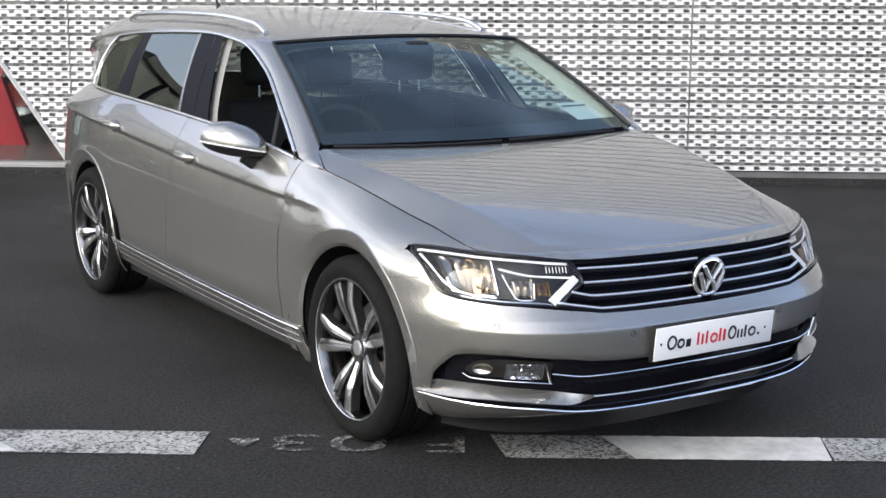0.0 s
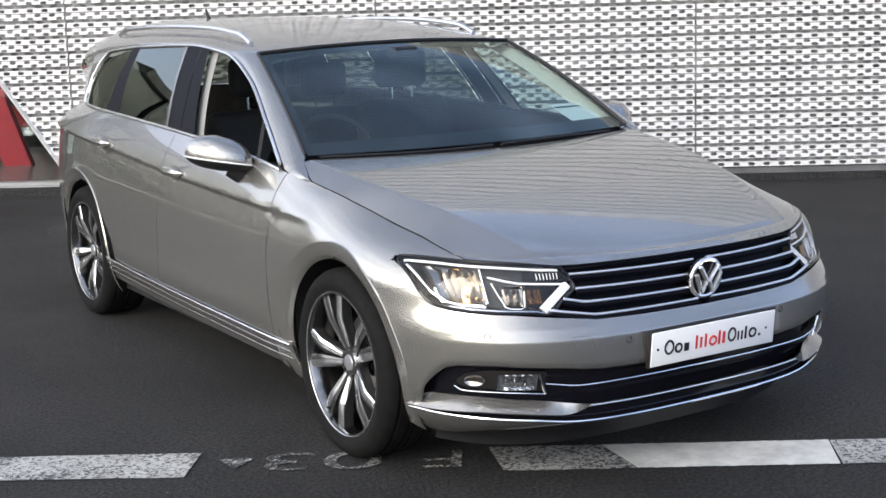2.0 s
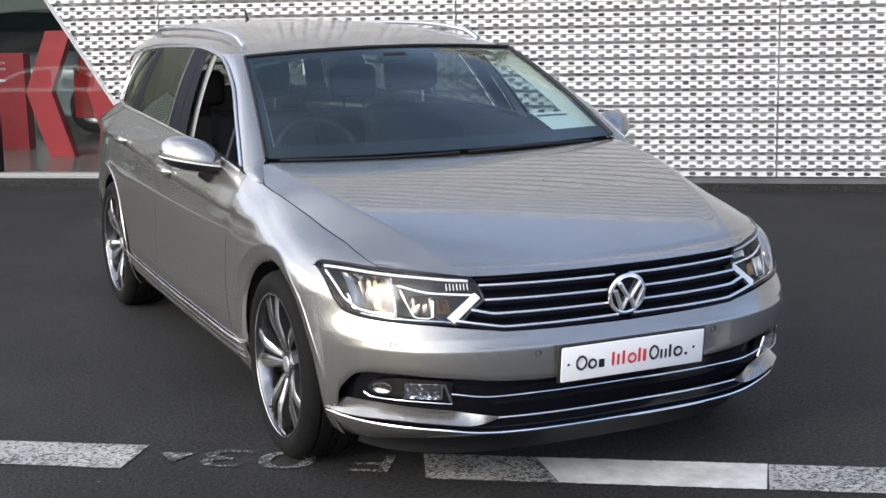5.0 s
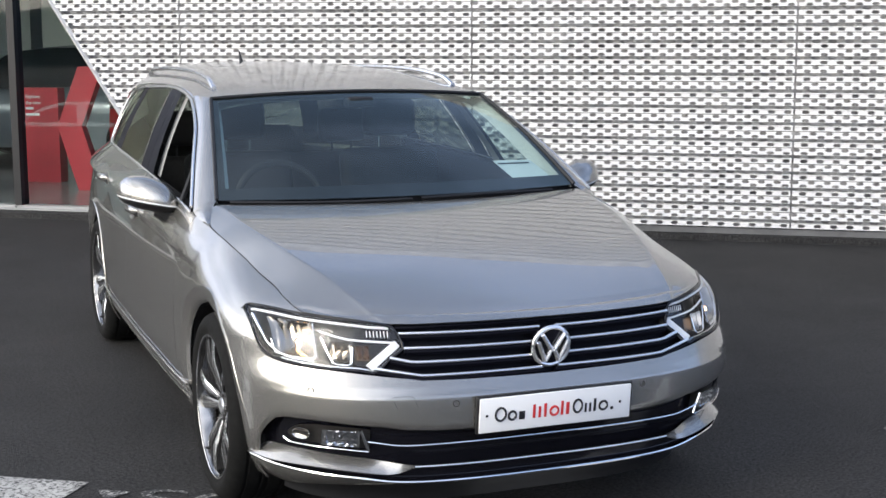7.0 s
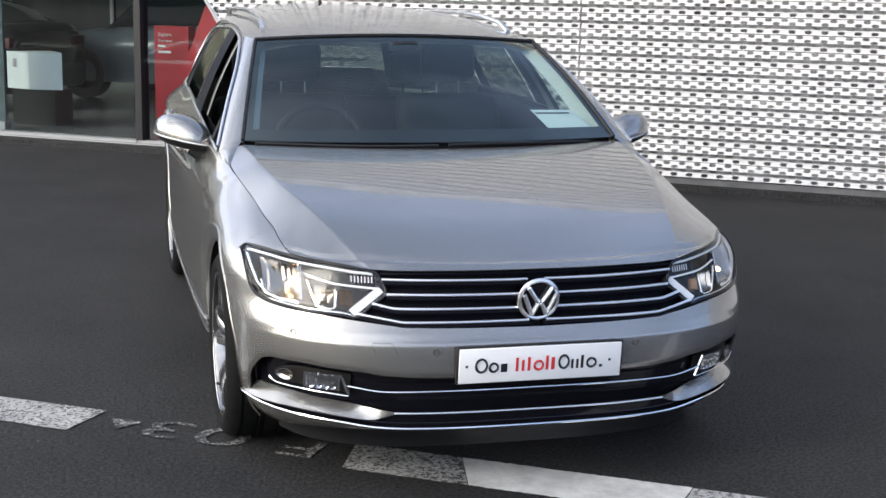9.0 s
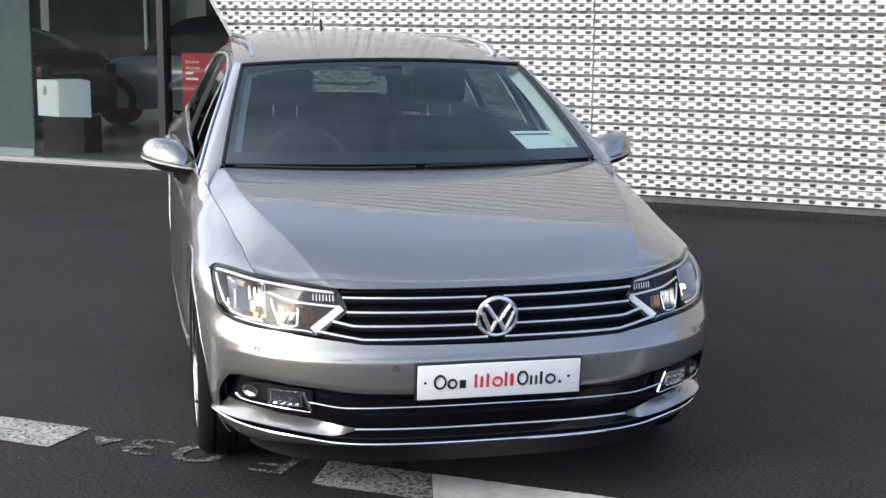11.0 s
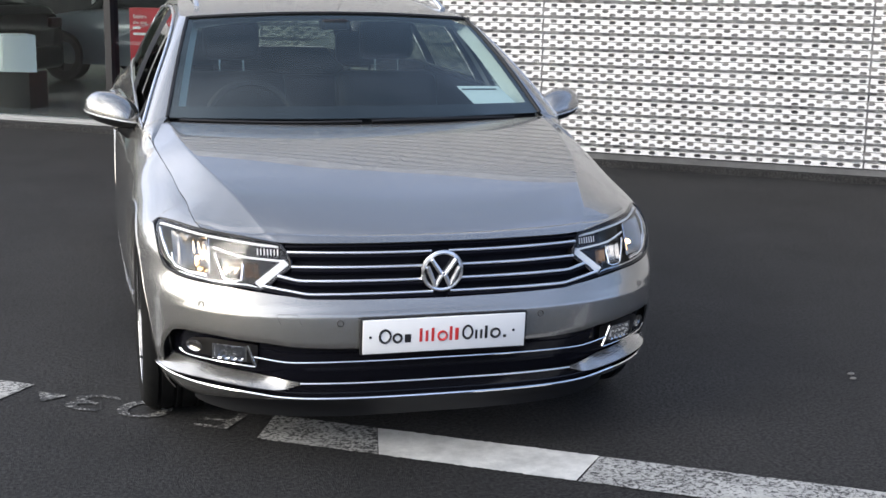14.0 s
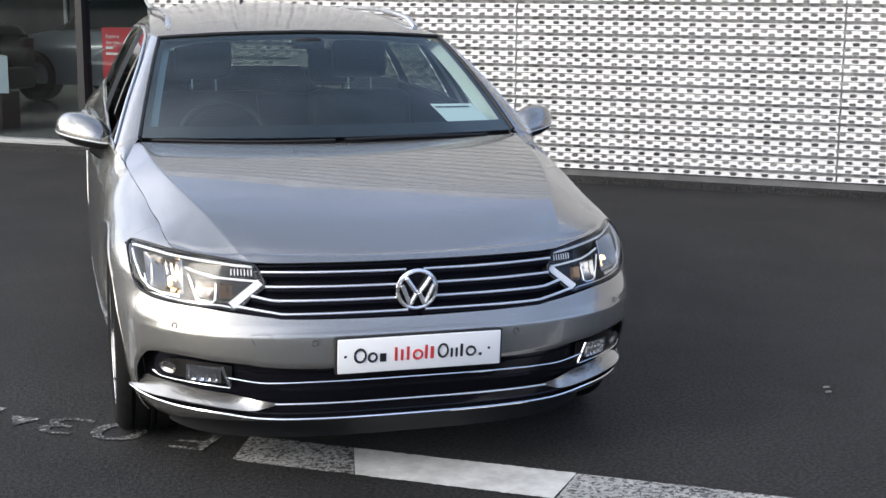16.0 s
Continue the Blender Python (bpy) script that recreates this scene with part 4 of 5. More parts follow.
    for cx, cz, rx, rz, m_ in ((0.757, 0.383, 0.020, 0.018, LAMP_CHROME),):
        bowl = lambda u, v: (lambda p: (p[0], p[1] + 0.013 * (1 - v * v), p[2]))(nose_at(cx + rx * v * math.cos(2 * math.pi * u), cz + rz * v * math.sin(2 * math.pi * u), -0.017))
        addf("reflector", *grid(bowl, steps(24), steps(6)), m_, "small chrome reflector bowl")
    addf("reflector", *reflector(0.604, 0.706, 0.353, 0.404, 0.016, 5, 0.0), CHROME, "fluted chrome reflector")
    lens_ring = [nose_at(0.757 + 0.021 * math.cos(a), 0.383 + 0.018 * math.sin(a), -0.014) for a in steps(20, 0, 2 * math.pi)[:-1]]
    addf("lens_ring", *tube(lens_ring, 0.0013, 5, closed=True), CHROME)
    for k in range(4):
        x = 0.612 + k * 0.016
        addf("rib", *tube([nose_at(x, 0.358, -0.014), nose_at(x + 0.004, 0.402, -0.016)], 0.0022, 4), CHROME)
    addf("chrome_edge", *tube([nose_at(x, fog_bot(x) - 0.004, -0.007) for x in reversed(fx)], 0.0020, 6), CHROME)
    addf("chrome_end", *tube([nose_at(0.577, 0.341, -0.012), nose_at(0.602, 0.408, -0.012)], 0.0050, 6), CHROME)

# parking sensors and towing cover
for x, z in ((0.727, 0.527), (0.322, 0.488)):
    for sx in (1, -1):
        c = Vector(nose_at(sx * x, z, 0.004))
        n = Vector((sx * (0.72 if x > 0.5 else 0.14), -0.72 if x > 0.5 else -1, 0)).normalized()
        t = n.cross(Vector((0, 0, 1)))
        pts = [tuple(c + (t * math.cos(a) + Vector((0, 0, 1)) * math.sin(a)) * 0.0095) for a in steps(16, 0, 2 * math.pi)[:-1]]
        obj("parking_sensor", *tube(pts, 0.0012, 5, closed=True), SEAM, bumper)
tow = [nose_at(x, z, 0.0025) for x, z in ((-0.498, 0.480), (-0.512, 0.512), (-0.505, 0.5145), (-0.456, 0.5145), (-0.450, 0.512), (-0.436, 0.480))]
for sx in (1, -1):
    seam = [side(y, z, 0.0006) for y, z in ((-0.255, 0.636), (-0.30, 0.642), (-0.35, 0.648), (-0.395, 0.652))]
    obj("wing_seam", *tube([(sx * a, b, c) for a, b, c in seam], 0.0011, 5), SEAM, bumper)
obj("towing_cover_seam", *tube(tow, 0.0008, 4), SEAM, bumper)

# roof and screens
roof_z = curve((1.0, 1.33), (1.1, 1.358), (1.5, 1.415), (2.0, 1.448), (2.5, 1.458), (3.08, 1.455), (3.5, 1.42), (3.7, 1.39))
rail_x = curve((0.48, 0.836), (0.75, 0.766), (1.05, 0.69), (1.37, 0.645), (1.77, 0.63), (2.44, 0.622), (3.0, 0.60), (3.6, 0.55))
rail_z = curve((0.48, 0.942), (0.75, 1.10), (1.05, 1.245), (1.37, 1.335), (1.77, 1.362), (2.44, 1.345), (3.0, 1.31), (3.6, 1.25))


def roof_pt(y, v):
    xr, zr = rail_x(y), rail_z(y)
    return (xr * v, y, zr + (roof_z(y) - zr) * max(0, 1 - abs(v) ** 3) ** 0.62)


def roof_f(u, v):
    return roof_pt(lerp(1.10 + 0.05 * v * v, 3.55, u), v)


rv = [math.sin(t) for t in steps(36, -math.pi / 2, math.pi / 2)]
sheet("roof", roof_f, steps(40), rv, PAINT, car)
sheet("headlining", lambda u, v: (lambda p: (p[0] * 0.97, p[1], p[2] - 0.035))(roof_f(u, v)), steps(16), rv[3:-3], LINING, car, "pale grey headlining")


def screen_f(u, v, out=0.0):
    """u across, v from the bonnet up."""
    x = lerp(0.745, 0.61, v) * u
    y = lerp(0.36 + 0.13 * u * u, 1.09 + 0.06 * u * u, v)
    z = lerp(0.985, 1.356 - 0.024 * u * u, v) + 0.03 * 4 * v * (1 - v) * (1 - 0.3 * u * u)
    return (x, y - 0.42 * out, z + 0.9 * out)


windscreen = sheet("windscreen", screen_f, steps(24, -1, 1), steps(14), SCREEN, car)
windscreen.visible_shadow = False
frit = -0.003
sheet("screen_border", lambda u, v: screen_f(u, v, frit), steps(24, -1, 1), [0.0, 0.05, 0.09], FRIT, car, "black screen border")
sheet("screen_border", lambda u, v: screen_f(u, v, frit), steps(24, -1, 1), [0.955, 0.98, 1.0], FRIT, car)
for a, b in ((-1, -0.955), (0.955, 1)):
    sheet("screen_border", lambda u, v: screen_f(u, v, frit), [a, b], steps(14), FRIT, car)
obj("screen_seal", *tube([screen_f(u, 1.0, 0.002) for u in steps(24, -1, 1)], 0.008, 6), BLACK, car)
for u in (-1, 1):
    obj("screen_seal", *tube([screen_f(u, v, 0.001) for v in steps(14)], 0.008, 6), BLACK, car)
sheet("cowl", lambda u, v: (lerp(0.72, 0.74, v) * u, lerp(0.335, 0.40, v) + 0.13 * u * u, lerp(0.935, 0.983, v)), steps(20, -1, 1), steps(3), BLACK, car)
part("sensor_pad", box_bm(-0.06, 0.06, 1.0, 1.08, 1.29, 1.335, 0.015), BLACK, car)


def house(y, t, out=0.0):
    """The glasshouse side: t 0 at the belt, 1 at the roof's edge."""
    x0, z0, x1, z1 = top_x(y) - narrow(y), top_z(y), rail_x(y), rail_z(y)
    if y > 2.6:
        x0 = half_width(y, top_z(y) - 0.002)
    return (lerp(x0, x1, t) + 0.012 * 4 * t * (1 - t) + out, y, lerp(z0, z1, t) + out * 0.3)


def glass_panel(name, y00, y10, y01, y11, material, t0=0.0, t1=1.0, out=0.0, nu=14, label="", only=0):
    """A glasshouse panel by the y of its lower and upper corners."""
    f = lambda u, v: house(lerp(lerp(y00, y10, u), lerp(y01, y11, u), (v - t0) / (t1 - t0)), v, out)
    v, q = grid(f, steps(nu), steps(8, t0, t1))
    res = []
    for sx, (vv, qq) in ((1, (v, q)), (-1, mirrored(v, q))):
        if only in (0, sx):
            res.append(obj(name, vv, qq, material, car, label))
    return res


for w in glass_panel("rear_side_window", 1.69, 2.36, 1.86, 2.45, TINT, label="tinted rear door window") \
        + glass_panel("load_bay_window", 2.55, 3.06, 2.57, 2.98, TINT, label="tinted load bay window") \
        + glass_panel("front_side_window", 0.80, 1.34, 1.30, 1.58, SCREEN, only=1, label="clear front door window"):
    w.visible_shadow = False
glass_panel("b_pillar", 1.34, 1.50, 1.58, 1.66, DEEP, out=0.001, nu=4, label="gloss black centre pillar")
glass_panel("b_pillar", 1.505, 1.655, 1.665, 1.825, DEEP, out=0.001, nu=4)
glass_panel("window_seal", 1.66, 1.685, 1.83, 1.855, SEAL_TRIM, out=0.002, nu=3, label="satin trim strip")
glass_panel("c_divider", 2.365, 2.545, 2.455, 2.565, DEEP, out=0.001, nu=4)
glass_panel("d_pillar", 3.07, 3.84, 2.99, 3.60, PAINT, nu=16)


def a_line(u):
    """The front edge of the door opening, from the belt to the roof."""
    y = lerp(0.49, 1.38, u)
    return (rail_x(y), y, rail_z(y))


def a_pillar(u, v):
    p, q = screen_f(1, u), a_line(u)
    b = 0.006 * 4 * v * (1 - v)
    return tuple(lerp(a, c, v) + d for a, c, d in zip(p, q, (b, -b * 0.6, b)))


pair("a_pillar", a_pillar, steps(20), steps(6), PAINT, car)
def pillar_foot(u, v):
    """From the wing's top edge in to the bonnet's curved shut line."""
    y = lerp(0.19, 0.492, u)
    a = (half_width(y, top_z(y) - 0.001) + 0.0005, y, top_z(y) - 0.001)
    b = (shut_x(y) + GAP, y, shut_z(y))
    k = smooth(0.80, 1.0, u)
    a = [lerp(p, q, k) for p, q in zip(a, a_line(0))]
    b = [lerp(p, q, k) for p, q in zip(b, screen_f(1, 0))]
    w = 0.006 * 4 * v * (1 - v) * smooth(0, 0.4, u)
    return (lerp(a[0], b[0], v) + w, lerp(a[1], b[1], v) - 0.6 * w * k, lerp(a[2], b[2], v) + w)


pair("pillar_foot", pillar_foot, steps(24), steps(6), PAINT, car)
pair("pillar_lining", lambda u, v: (lambda p: (p[0], p[1] + lerp(0.07, 0.02, v), p[2] - lerp(0.035, 0.012, v)))(screen_f(lerp(0.915, 1.0, v), u)), steps(12), steps(2), LINING, car, "pale pillar lining")
# chrome round the side windows
rail = [house(y, 0.985, 0.004) for y in steps(30, 1.36, 2.96)]
tail = [house(3.03, 0.80, 0.004), house(3.07, 0.5, 0.004), house(3.07, 0.2, 0.004), house(3.05, 0.03, 0.004)]
foot = [house(y, 0.012, 0.004) for y in steps(40, 3.0, 0.52)]
frontrim = [(a_line(u)[0] + 0.008, a_line(u)[1] + 0.006, a_line(u)[2] - 0.002) for u in steps(20, 0.03, 0.97)]
for sx in (1, -1):
    v, q = tube(foot + frontrim + rail + tail, 0.0068, 8, closed=True)
    if sx < 0:
        v, q = mirrored(v, q)
    obj("window_chrome", v, q, RAIL, car, "chrome window surround")
    # black quarter divider behind the mirror
    v, q = tube([house(0.70, 0.02), (rail_x(0.80) - 0.004, 0.80, rail_z(0.80) - 0.012)], 0.011, 6)
    if sx < 0:
        v, q = mirrored(v, q)
    obj("quarter_divider", v, q, BLACK, car)
    # roof rail
    def rail_pt(t):
        y = lerp(1.335, 3.06, t)
        base = roof_pt(y, 0.855)
        lift = 0.024 * min(1, math.sin(math.pi * min(t, 1 - t) / 0.16) if min(t, 1 - t) < 0.08 else 1)
        return (base[0], y, base[2] + 0.002 + lift)
    v, q = tube([rail_pt(t) for t in sorted(steps(40) + [0.01, 0.02, 0.03, 0.045, 0.06, 0.94, 0.955, 0.97, 0.98, 0.99])], 0.0125, 8, squash=0.9)
    if sx < 0:
        v, q = mirrored(v, q)
    obj("roof_rail", v, q, RAIL, car, "satin silver roof rail")
obj("aerial", *tube([(0, 3.08, 1.445), (0, 3.10, 1.468), (0, 3.13, 1.508)], lambda t: lerp(0.013, 0.005, t), 8), BLACK, car, "short black roof aerial")

# tail
sheet("tailgate_window", lambda u, v: (lerp(0.52, 0.42, v) * u, lerp(3.80, 3.56, v) - 0.12 * u * u, lerp(1.06, 1.37, v)), steps(14, -1, 1), steps(6), TINT, car).visible_shadow = False
sheet("tailgate", lambda u, v: (half_width(3.72, lerp(0.25, 1.04, v)) * u, 3.83 - 0.05 * smooth(0.9, 1, v) - 0.12 * u * u, lerp(0.25, 1.06, v)), steps(14, -1, 1), steps(6), PAINT, car)

for sgn in (1, -1):
    sheet("tailgate_frame", lambda u, v: (sgn * lerp(lerp(0.46, 0.38, v), lerp(0.58, 0.48, v), u), lerp(3.44, 3.34, v), lerp(1.02, 1.37, v)), steps(4), steps(6), INTERIOR, car)

# underside
part("underbody", box_bm(-0.52, 0.52, -0.45, 3.6, 0.20, 0.26), BLACK, car)
part("underbody", box_bm(-0.80, 0.80, 0.40, 2.40, 0.19, 0.27), BLACK, car)
part("bulkhead", box_bm(-0.72, 0.72, 0.26, 0.32, 0.26, 0.86), BLACK, car)

# sills with chrome trims
pair("sill", lambda u, v: side(lerp(0.375, 2.42, u), lerp(0.215 + 0.014 * lerp(0.375, 2.42, u), sill_z(lerp(0.375, 2.42, u)) - 0.004, v), 0.004 - 0.02 * (1 - v)), steps(24), steps(5), GREY_TRIM, car, "dark grey sill")
for dz, r, m_ in ((-0.008, 0.0042, RAIL), (-0.034, 0.0024, SEAL_TRIM), (-0.060, 0.0024, SEAL_TRIM)):
    path = [side(y, sill_z(y) + dz, 0.006) for y in steps(24, 0.385, 2.40)]
    for sx in (1, -1):
        v, q = tube(path, r, 6)
        if sx < 0:
            v, q = mirrored(v, q)
        obj("sill_trim", v, q, m_, car, "satin sill strip")

# door handles
for doors, yc in ((front_doors, 1.425), (rear_doors, 2.36)):
    for sx, door in zip((1, -1), doors):
        zc = crease_z(yc) + 0.012
        verts, faces = [], []
        pts = [side(yc + dy, zc + 0.004 * dy, lerp(0.020, 0.003, (dy / 0.1) ** 4)) for dy in steps(12, -0.10, 0.10)]
        v, q = tube(pts, lambda t: 0.013 * (1 - abs(2 * t - 1) ** 6) + 0.003, 8, squash=1.25)
        if sx < 0:
            v, q = mirrored(v, q)
        obj("door_handle", v, q, PAINT, door)
        # flat grey oval on the door; its colour stands for the grip's shade
        shade_oval = lambda u, w: side(yc + 0.08 * u * math.cos(w) - 0.01, zc - 0.008 + 0.030 * u * math.sin(w), 0.0015)
        v, q = grid(shade_oval, steps(4), steps(18, 0, 2 * math.pi))
        if sx < 0:
            v, q = mirrored(v, q)
        obj("handle_shade", v, q, GREY_TRIM, door)


# door mirrors
def mirror_head(u, v, zmin, zmax, grow=0.0):
    """u round, v from low to high, within the shell's height."""
    z = lerp(zmin, zmax, v)
    h = (z - 0.962) / (0.089 if z > 0.962 else 0.045)
    k = max(0.0, 1 - abs(h) ** 2.2) ** (1 / 2.2)
    a = 2 * math.pi * u
    c, s = math.cos(a), math.sin(a)
    ex = 0.108 * k + grow
    x = 0.940 + ex * (abs(c) ** 0.8) * (1 if c > 0 else -1)
    y = 0.845 + (-0.125 * k - grow if s > 0 else 0.018) * abs(s) ** 0.9 + 0.05 * (x - 0.94) / 0.108
    return (x, y, z - 0.02 * (x - 0.94) / 0.108 * -1)


for sx in (1, -1):
    mir = new("door_mirror")
    mir.parent = car
    mir["label"] = "silver door mirror with black underside"
    for name, z0, z1, m_, g in (("cap", 0.9590, 1.0509, PAINT, 0.0), ("indicator", 0.9530, 0.9590, LAMP_WHITE, 0.0012), ("lower_shell", 0.9171, 0.9530, BLACK, -0.001)):
        v, q = grid(lambda u, w: mirror_head(u, w, z0, z1, g), steps(36), steps(10))
        if sx > 0:
            v, q = [(-a, b, c) for a, b, c in v], q
            v, q = mirrored(v, q)
        else:
            v, q = mirrored(v, q)
        obj(name, v, q, m_, mir)
    v, q = tube([(0.815, 0.80, 0.885), (0.85, 0.80, 0.898), (0.90, 0.82, 0.930)], lambda t: lerp(0.052, 0.040, t), 10)
    if sx < 0:
        v, q = mirrored(v, q)
    obj("arm", v, q, BLACK, mir)

# wipers
for x0, x1 in ((-0.70, -0.02), (0.02, 0.62)):
    pts = [(x, 0.352 + 0.13 * (x / 0.745) ** 2, 0.974 + 0.003 * math.sin(6 * x)) for x in steps(10, x0, x1)]
    obj("wiper", *tube(pts, 0.006, 6), BLACK, car, "black wiper blade")

# ---- wheels ----
tread = [(0.070, 0.3335), (0.068, 0.327), (0.058, 0.327), (0.056, 0.334), (0.018, 0.334), (0.016, 0.327), (0.006, 0.327), (0.004, 0.334)]
half = [(0.094, 0.248), (0.108, 0.250), (0.116, 0.264), (0.120, 0.284), (0.115, 0.305), (0.104, 0.321), (0.088, 0.3305)] + tread
half = [(a, r - 0.008) if r > 0.3 else (a, r) for a, r in half]
tyre_profile = half + [(-a, r) for a, r in reversed(half)]
rim_profile = [(a, r * 1.05) for a, r in [(0.104, 0.238), (0.110, 0.236), (0.108, 0.229), (0.095, 0.2235), (0.05, 0.216), (-0.02, 0.208), (-0.09, 0.212), (-0.10, 0.234)]]
lip_profile = [(a, r * 1.05) for a, r in [(0.1045, 0.2385), (0.1112, 0.2372), (0.1110, 0.2345), (0.1098, 0.2332)]]


# half gap of a pair, half width and depth of a spoke, from hub to rim
spoke_off = lambda t: 0.014 + 0.028 * min(t, 0.5) + 0.046 * max(0, t - 0.5)
spoke_half = lambda t: 0.0130 + 0.018 * min(t, 0.55) + 0.004 * max(0, t - 0.55)
spoke_front = lambda t: 0.072 + 0.056 * min(t, 0.55) - 0.006 * max(0, t - 0.55)


def spoke(angle, lean):
    """One of a pair of spokes; lean sets it to either side of the pair's middle."""
    verts, faces = [], []
    n = 10
    for i in range(n + 1):
        t = i / n
        r = lerp(0.048, 0.240, t)
        w = spoke_half(t)
        face = spoke_front(t)
        off = lean * spoke_off(t)
        for dw, dx in ((-w, -0.004), (-w * 0.55, 0.0), (w * 0.55, 0.0), (w, -0.004), (w * 0.9, -0.04), (-w * 0.9, -0.04)):
            verts.append((face + dx, r * math.cos(angle) - (off + dw) * math.sin(angle), r * math.sin(angle) + (off + dw) * math.cos(angle)))
    for i in range(n):
        for k in range(6):
            a, b = i * 6 + k, i * 6 + (k + 1) % 6
            faces.append((a, b, b + 6, a + 6))
    return verts, faces


def spoke_face(angle, lean):
    verts, faces = [], []
    n = 10
    for i in range(n + 1):
        t = i / n
        r = lerp(0.052, 0.238, t)
        w = spoke_half(t)
        face = spoke_front(t)
        off = lean * spoke_off(t)
        # the polished face slopes over the flank that looks away from its twin
        for dw, dx in ((lean * w * 0.96, -0.0028), (lean * w * 0.55, 0.0014), (-lean * w * lerp(0.5, 0.1, t), 0.0014)):
            verts.append((face + dx, r * math.cos(angle) - (off + dw) * math.sin(angle), r * math.sin(angle) + (off + dw) * math.cos(angle)))
    for i in range(n):
        faces += [(i * 3 + k, i * 3 + k + 1, i * 3 + k + 4, i * 3 + k + 3) for k in (0, 1)]
    return verts, faces


def make_wheel():
    w = new("wheel")
    w.parent = car
    w["label"] = "five twin-spoke machined alloy wheel"
    obj("tyre", *lathe(tyre_profile, 72), RUBBER, w, "black rubber tyre", sharp=40)
    obj("rim", *lathe(rim_profile, 64), BARREL, w, "silver alloy rim")
    obj("rim_lip", *lathe(lip_profile, 64), ALLOY, w, "bright machined lip")
    for i in range(5):
        a = math.radians(72 * i + 18)
        for lean in (-1, 1):
            obj("spoke", *spoke(a, lean), GREY_ALLOY, w, sharp=25)
            obj("spoke_face", *spoke_face(a, lean), ALLOY, w, "bright machined spoke face")
    obj("hub", *lathe([(0.03, 0.054), (0.066, 0.051), (0.074, 0.044), (0.076, 0.030), (0.072, 0.028)], 32), GREY_ALLOY, w)
    obj("hub_cap", *lathe([(0.074, 0.028), (0.080, 0.026), (0.082, 0.0)], 24), SATIN, w, "chrome hub cap")
    obj("brake_disc", *lathe([(-0.01, 0.06), (-0.01, 0.155), (-0.03, 0.155), (-0.03, 0.06)], 40), DISC, w, "grey brake disc")
    for i in range(5):
        a = math.radians(72 * i + 54)
        v, q = lathe([(0.070, 0.008), (0.078, 0.007), (0.079, 0.0)], 6)
        obj("wheel_bolt", [(x, y + 0.044 * math.cos(a), z + 0.044 * math.sin(a)) for x, y, z in v], q, GREY_ALLOY, w)
    v, q = tube([(0.098, 0.2145 * math.cos(3.9), 0.2145 * math.sin(3.9)), (0.112, 0.205 * math.cos(3.9), 0.205 * math.sin(3.9))], 0.005, 6)
    obj("valve", v, q, BLACK, w)
    return w


first = make_wheel()
first.matrix_basis = pose(0.775, FRONT_Y, WHEEL_R)
spots = ((-0.775, FRONT_Y, 180, 15), (0.752, 2.79, 0, 30), (-0.752, 2.79, 180, 40))
for x, y, rz, roll in spots:
    copy_thing(first, pose(x, y, WHEEL_R, 0, 0, rz) @ pose(0, 0, 0, roll, 0, 0))

# ---- cabin ----
sheet("dashboard", lambda u, v: (0.74 * u, lerp(0.42 + 0.12 * u * u, 0.86, v), 0.965 + 0.02 * math.sin(math.pi * v) - 0.25 * max(0, v - 0.8)), steps(20, -1, 1), steps(10), INTERIOR, car, "dark dashboard")
part("dash_front", box_bm(-0.74, 0.74, 0.82, 0.86, 0.45, 0.93, 0.02), INTERIOR, car)
part("cabin_floor", box_bm(-0.78, 0.78, 0.4, 3.75, 0.28, 0.32), INTERIOR, car)
pair("door_lining", lambda u, v: (lerp(0.80, 0.79, v), lerp(0.5, 2.6, u), lerp(0.3, top_z(lerp(0.5, 2.6, u)) - 0.01, v)), steps(14), steps(2), INTERIOR, car)
pair("b_lining", lambda u, v: (lambda p: (p[0] - 0.03, p[1], p[2]))(house(lerp(1.315, 1.40, u) + 0.22 * v, v)), steps(3), steps(6), PILLAR_LINING, car)
wheel_ring = new("steering_wheel")
wheel_ring.parent = car
wheel_ring.matrix_basis = pose(-0.37, 0.95, 0.90, 65, 0, 0)
obj("steering_rim", *tube([(0.185 * math.cos(a), 0.185 * math.sin(a), 0) for a in steps(40, 0, 2 * math.pi)[:-1]], 0.015, 8, closed=True), INTERIOR, wheel_ring)
part("steering_boss", box_bm(-0.09, 0.09, -0.06, 0.06, -0.03, 0.01, 0.02), INTERIOR, wheel_ring)
part("steering_spoke", box_bm(-0.175, 0.175, -0.015, 0.02, -0.015, 0.0, 0.005), INTERIOR, wheel_ring)


def seat(x, y, width, heads, back_top=1.04):
    s = new("seat")
    s.parent = car
    s["label"] = "dark upholstered seat"
    s.matrix_basis = pose(x, y, 0.3)
    part("cushion", box_bm(-width / 2, width / 2, -0.5, 0.05, 0.0, 0.28, 0.06, 3), INTERIOR, s)
    bm = box_bm(-width / 2, width / 2, -0.06, 0.06, 0.1, back_top - 0.3, 0.05, 3)
    bmesh.ops.rotate(bm, verts=bm.verts, cent=(0, 0, 0.1), matrix=Matrix.Rotation(radians(-16), 3, "X"))
    part("backrest", bm, INTERIOR, s)
    for hx in heads:
        bm = box_bm(hx - 0.13, hx + 0.13, 0.13, 0.23, back_top - 0.27, back_top - 0.09, 0.04, 3)
        part("headrest", bm, INTERIOR, s)
        for dx in (-0.055, 0.055):
            obj("headrest_post", *tube([(hx + dx, 0.165, back_top - 0.36), (hx + dx, 0.17, back_top - 0.25)], 0.006, 6), CHROME if len(heads) == 1 else INTERIOR, s, "headrest post")
    return s


